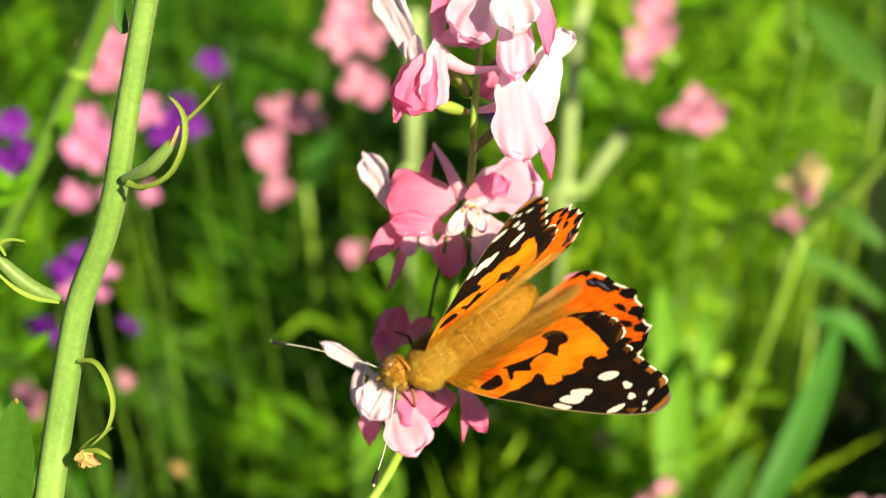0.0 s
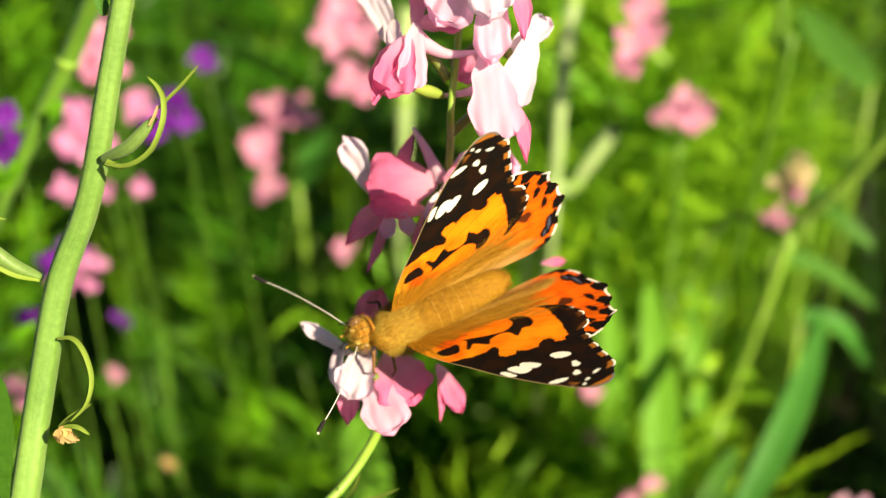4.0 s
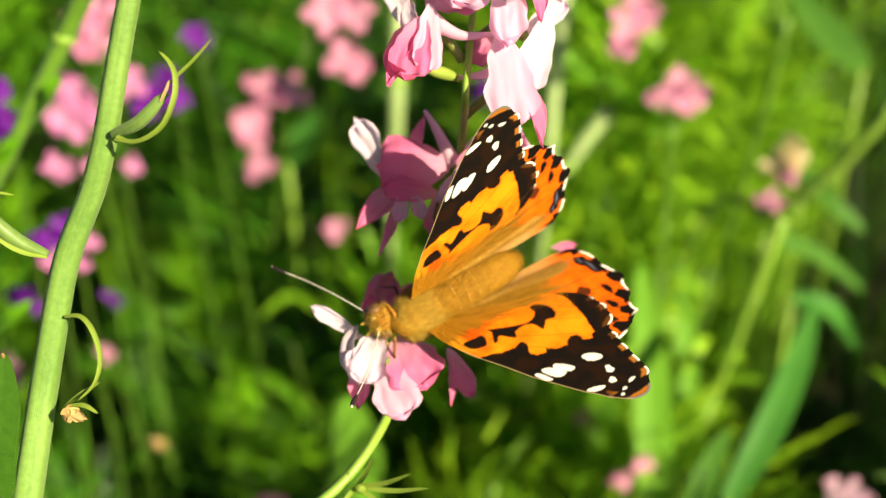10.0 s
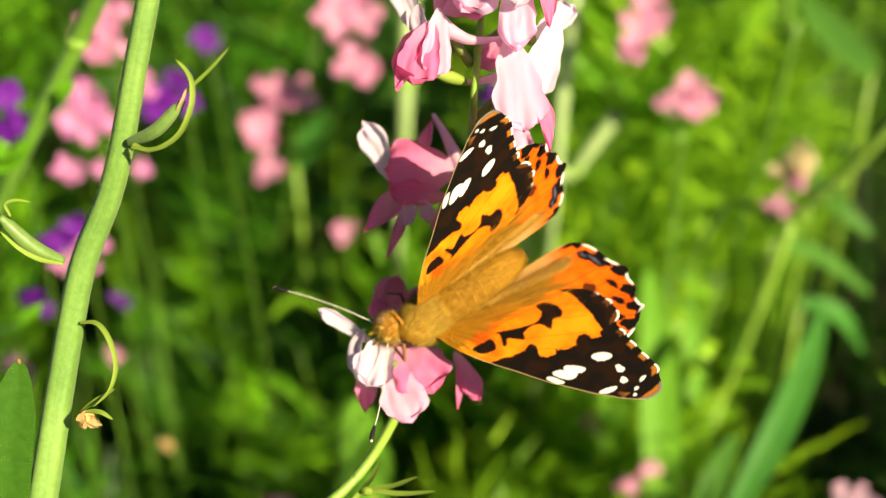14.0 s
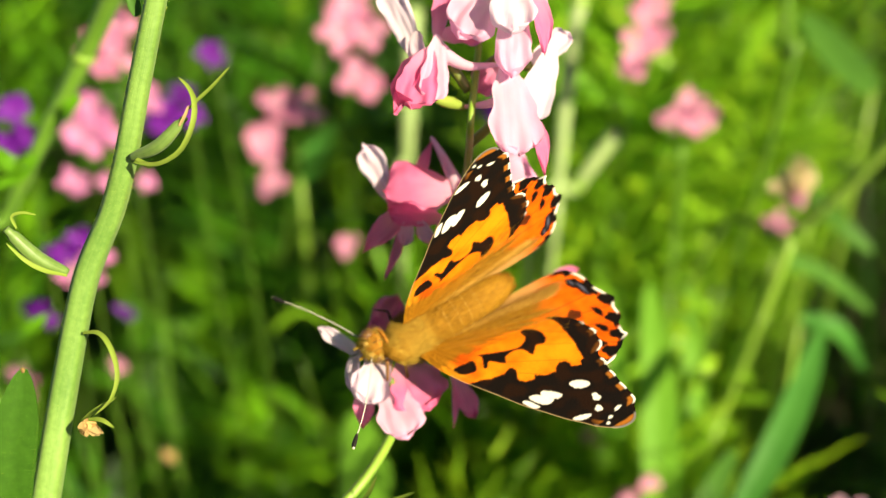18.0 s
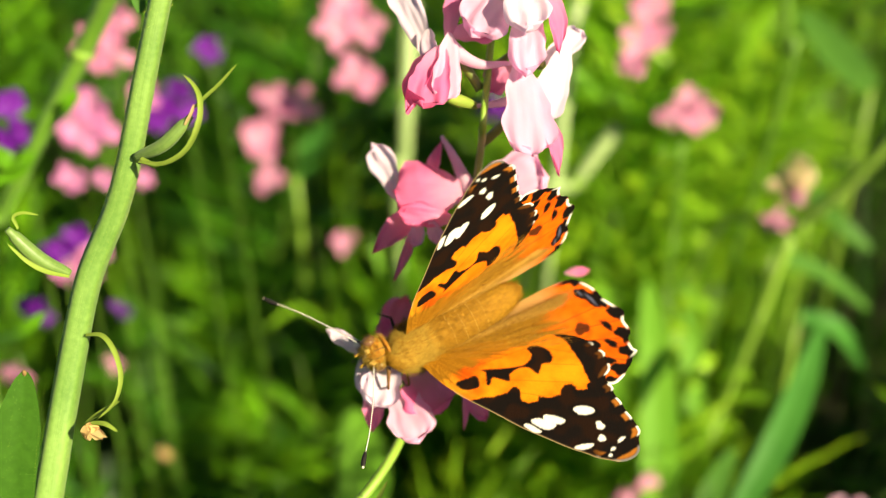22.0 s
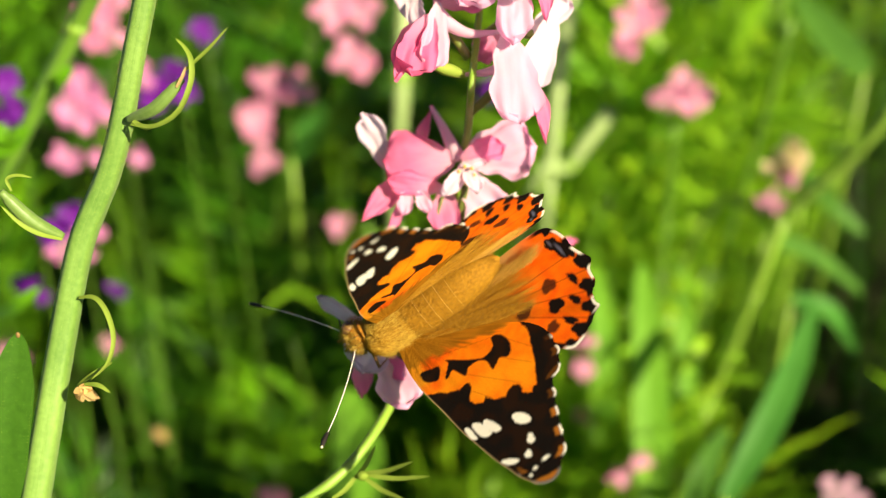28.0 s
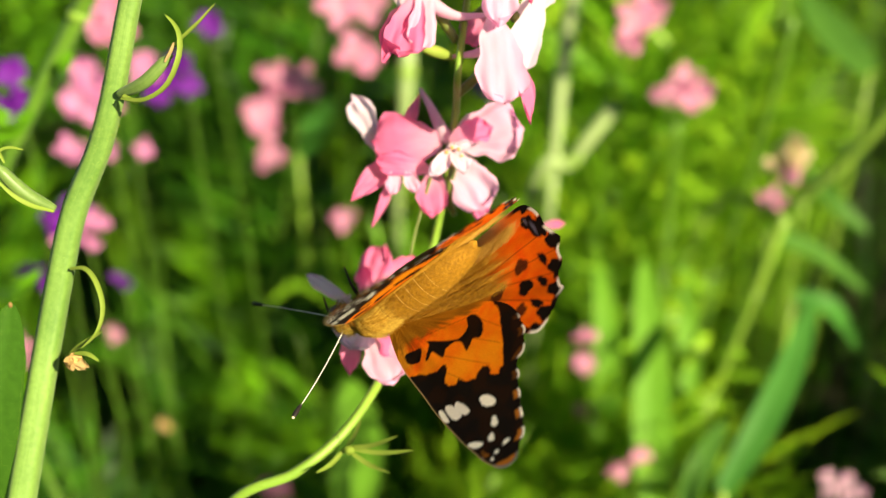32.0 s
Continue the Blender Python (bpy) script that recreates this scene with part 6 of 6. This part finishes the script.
PERCH = [
        (0.0, pose(-0.00129, -0.00298, 0.44066, -62.39, 25.02, -153.85)),
        (0.5, pose(-0.00206, -0.00308, 0.44143, -60.04, 22.10, -155.64)),
        (1.0, pose(-0.00112, -0.00346, 0.44164, -59.22, 19.19, -154.62)),
        (1.5, pose(-0.00190, -0.00302, 0.44238, -53.82, 14.09, -165.24)),
        (2.0, pose(-0.00277, -0.00259, 0.44344, -51.62, 12.35, -165.20)),
        (2.5, pose(-0.00237, -0.00316, 0.44333, -49.07, 10.87, -155.88)),
        (3.0, pose(-0.00239, -0.00357, 0.44315, -52.24, 11.71, -156.73)),
        (3.5, pose(-0.00247, -0.00326, 0.44292, -52.57, 13.02, -155.49)),
        (5.5, pose(-0.00242, -0.00162, 0.44250, -53.10, 13.94, -157.65)),
        (6.0, pose(-0.00147, -0.00147, 0.44188, -54.99, 12.92, -154.37)),
        (6.5, pose(-0.00110, -0.00154, 0.44178, -55.49, 13.32, -154.06)),
        (7.0, pose(-0.00225, -0.00069, 0.44176, -54.43, 13.68, -153.80)),
        (7.5, pose(-0.00238, 0.00046, 0.44195, -52.11, 12.38, -152.18)),
        (8.0, pose(-0.00258, 0.00076, 0.44164, -54.37, 12.66, -150.85)),
        (8.5, pose(-0.00220, 0.00056, 0.44088, -53.94, 14.97, -152.19)),
        (9.0, pose(-0.00254, 0.00044, 0.44137, -52.56, 14.49, -151.15)),
        (9.5, pose(-0.00217, -0.00030, 0.44138, -54.53, 14.74, -151.40)),
        (10.0, pose(-0.00137, -0.00068, 0.44055, -56.31, 14.79, -151.23)),
        (10.5, pose(-0.00165, -0.00026, 0.44069, -56.79, 14.93, -151.75)),
        (11.0, pose(-0.00198, -0.00060, 0.44078, -58.00, 14.99, -152.39)),
        (11.5, pose(-0.00227, -0.00050, 0.44133, -55.49, 14.57, -152.86)),
        (12.0, pose(-0.00202, -0.00049, 0.44065, -57.62, 15.82, -151.30)),
        (12.5, pose(-0.00172, 0.00015, 0.44081, -56.00, 13.49, -150.64)),
        (13.0, pose(-0.00201, 0.00039, 0.44123, -55.27, 12.92, -149.85)),
        (13.5, pose(-0.00156, -0.00058, 0.44026, -57.48, 16.07, -152.52)),
        (14.0, pose(-0.00214, -0.00051, 0.44075, -57.19, 19.63, -149.61)),
        (14.5, pose(-0.00139, -0.00080, 0.43995, -60.05, 19.37, -150.59)),
        (16.5, pose(-0.00246, -0.00127, 0.44051, -56.36, 15.66, -149.21)),
        (17.0, pose(-0.00316, -0.00220, 0.44025, -59.20, 22.88, -147.11)),
        (17.5, pose(-0.00241, -0.00232, 0.44023, -60.44, 20.34, -147.96)),
        (18.0, pose(-0.00336, -0.00248, 0.44109, -58.73, 17.40, -151.70)),
        (18.5, pose(-0.00329, -0.00235, 0.44159, -58.70, 15.13, -153.40)),
        (19.0, pose(-0.00320, -0.00241, 0.44181, -59.48, 14.02, -150.06)),
        (19.5, pose(-0.00380, -0.00284, 0.44205, -57.75, 13.57, -158.56)),
        (20.0, pose(-0.00371, -0.00320, 0.44202, -58.17, 14.59, -159.24)),
        (20.5, pose(-0.00396, -0.00344, 0.44204, -57.61, 15.48, -157.40)),
        (21.0, pose(-0.00348, -0.00383, 0.44180, -58.85, 14.53, -157.14)),
        (21.5, pose(-0.00461, -0.00428, 0.44191, -60.51, 17.05, -158.45)),
        (22.0, pose(-0.00386, -0.00433, 0.44139, -62.12, 17.20, -153.71)),
        (22.5, pose(-0.00391, -0.00448, 0.44213, -59.94, 15.56, -154.99)),
        (23.0, pose(-0.00429, -0.00516, 0.44191, -60.84, 20.62, -156.07)),
        (23.5, pose(-0.00509, -0.00611, 0.44158, -63.13, 25.27, -160.12)),
        (24.0, pose(-0.00524, -0.00662, 0.44239, -60.86, 30.14, -162.80)),
        (24.5, pose(-0.00484, -0.00885, 0.44195, -71.97, 41.23, -171.50)),
        (25.0, pose(-0.00497, -0.00946, 0.44150, -79.47, 41.47, -173.64)),
        (25.5, pose(-0.00509, -0.01062, 0.44165, -83.77, 44.14, -179.49)),
        (27.5, pose(-0.00579, -0.00877, 0.44268, -69.22, 34.25, -167.99)),
        (28.0, pose(-0.00536, -0.00999, 0.44226, -75.55, 37.12, -174.83)),
        (28.5, pose(-0.00514, -0.00936, 0.44126, -78.00, 43.29, -175.60)),
        (29.0, pose(-0.00434, -0.01089, 0.44088, -91.62, 46.18, 177.32)),
        (29.5, pose(-0.00393, -0.01087, 0.44107, -97.51, 48.99, 175.38)),
        (30.0, pose(-0.00458, -0.01227, 0.44175, -104.18, 46.49, 174.79)),
        (30.5, pose(-0.00436, -0.01159, 0.44093, -107.46, 46.95, 167.94)),
        (31.0, pose(-0.00475, -0.01189, 0.44143, -110.76, 45.93, 170.23)),
        (31.5, pose(-0.00439, -0.01197, 0.44078, -110.08, 44.69, 168.24)),
        (32.0, pose(-0.00469, -0.01258, 0.44225, -105.88, 43.82, 171.99)),
]
# seconds, the lift of the left and of the right wings, and the sweep of the forewings and of the hindwings, in degrees
FLAPS = [
        (0.0, 61.8, 60.6, 5.8, -3.2), (0.5, 62.2, 62.5, 4.8, -2.6), (1.0, 61.6, 61.4, 2.8, -2.7), (1.5, 61.6, 60.9, 0.9, -2.5), (2.0, 62.0, 61.8, 0.5, -2.3),
        (2.5, 64.0, 64.2, 0.4, -3.1), (3.0, 62.6, 64.1, 0.2, -4.2), (3.5, 62.3, 62.2, 0.7, -3.5), (5.5, 52.3, 50.7, -1.4, -5.1), (6.0, 52.1, 50.6, -1.1, -5.4),
        (6.5, 54.0, 52.7, -1.1, -5.5), (7.0, 51.9, 50.2, -1.1, -5.4), (7.5, 50.7, 49.5, -1.1, -5.3), (8.0, 51.3, 49.2, -0.4, -5.5), (8.5, 51.0, 50.5, 0.2, -5.3),
        (9.0, 47.6, 46.7, 0.4, -5.6), (9.5, 48.7, 48.1, 0.7, -5.3), (10.0, 50.8, 50.1, 0.4, -5.3), (10.5, 51.0, 50.3, 0.8, -5.2), (11.0, 50.4, 49.3, 1.0, -4.8),
        (11.5, 50.2, 49.2, 1.0, -5.0), (12.0, 50.8, 50.1, 1.0, -5.6), (12.5, 47.5, 46.9, 1.1, -5.3), (13.0, 49.5, 47.2, -0.3, -5.1), (13.5, 47.4, 47.0, 1.0, -5.4),
        (14.0, 48.6, 48.3, 1.0, -5.4), (14.5, 48.6, 48.1, 0.9, -5.5), (16.5, 54.9, 56.1, -1.7, -7.8), (17.0, 56.0, 56.4, -1.5, -6.1), (17.5, 54.7, 55.8, -0.1, -6.1),
        (18.0, 52.4, 52.5, -0.5, -5.6), (18.5, 53.1, 52.6, -1.0, -5.2), (19.0, 53.8, 52.5, -2.8, -5.3), (19.5, 51.0, 50.8, -1.8, -5.7), (20.0, 52.0, 51.7, -1.6, -6.2),
        (20.5, 52.7, 52.3, -1.1, -5.1), (21.0, 53.4, 52.8, -2.1, -5.6), (21.5, 51.7, 51.0, -2.1, -5.0), (22.0, 52.1, 51.3, -2.5, -5.0), (22.5, 53.3, 52.4, -3.1, -4.6),
        (23.0, 51.8, 51.0, -0.9, -4.2), (23.5, 52.3, 52.1, 1.2, -2.4), (24.0, 54.4, 53.4, 2.3, -0.5), (24.5, 55.1, 54.3, 5.7, 1.3), (25.0, 57.9, 52.5, 3.9, 3.3),
        (25.5, 55.8, 55.2, 5.1, 3.4), (27.5, 58.0, 59.4, -6.9, 3.1), (28.0, 59.1, 58.7, -5.6, 3.4), (28.5, 60.5, 59.8, -6.2, 4.3), (29.0, 69.6, 57.5, -4.3, 4.6),
        (29.5, 75.5, 52.4, -2.2, 5.3), (30.0, 79.0, 47.9, -2.6, 5.4), (30.5, 79.6, 47.2, -0.3, 7.6), (31.0, 83.5, 45.4, -0.7, 6.9), (31.5, 83.5, 47.8, 0.3, 8.4),
        (32.0, 81.8, 51.8, -2.2, 5.4),
]
# seconds, dip and turn of each antenna in degrees
FEEL = {
    1: [(0.0, -46.8, 30.7), (3.0, -37.5, 38.8), (6.0, -38.7, 33.0), (8.0, -30.5, 38.2), (10.0, -47.2, 27.8), (13.0, -35.7, 38.5), (17.0, -46.0, 36.0), (19.0, -42.2, 39.5), (20.0, -44.5, 42.2), (21.0, -44.0, 50.5), (23.0, -44.2, 36.8), (24.0, -50.8, 36.0), (25.0, -67.5, -4.0), (28.0, -63.7, 34.5), (29.0, -66.0, -30.0), (30.0, -63.0, -45.0), (32.0, -69.0, -45.0)],
    -1: [(0.0, 21.8, -48.0), (3.0, 19.7, -58.7), (6.0, 31.8, -47.8), (8.0, 25.8, -52.0), (10.0, 29.2, -57.5), (13.0, 28.0, -55.0), (17.0, 37.3, -52.5), (19.0, 38.8, -60.3), (20.0, 28.0, -53.2), (21.0, 31.0, -54.2), (23.0, 31.2, -52.5), (24.0, 20.7, -54.3), (25.0, 30.5, -52.5), (28.0, 26.5, -41.0), (29.0, 30.2, -44.5), (30.0, 37.7, -30.6), (32.0, 33.3, -19.5)],
}
motions()
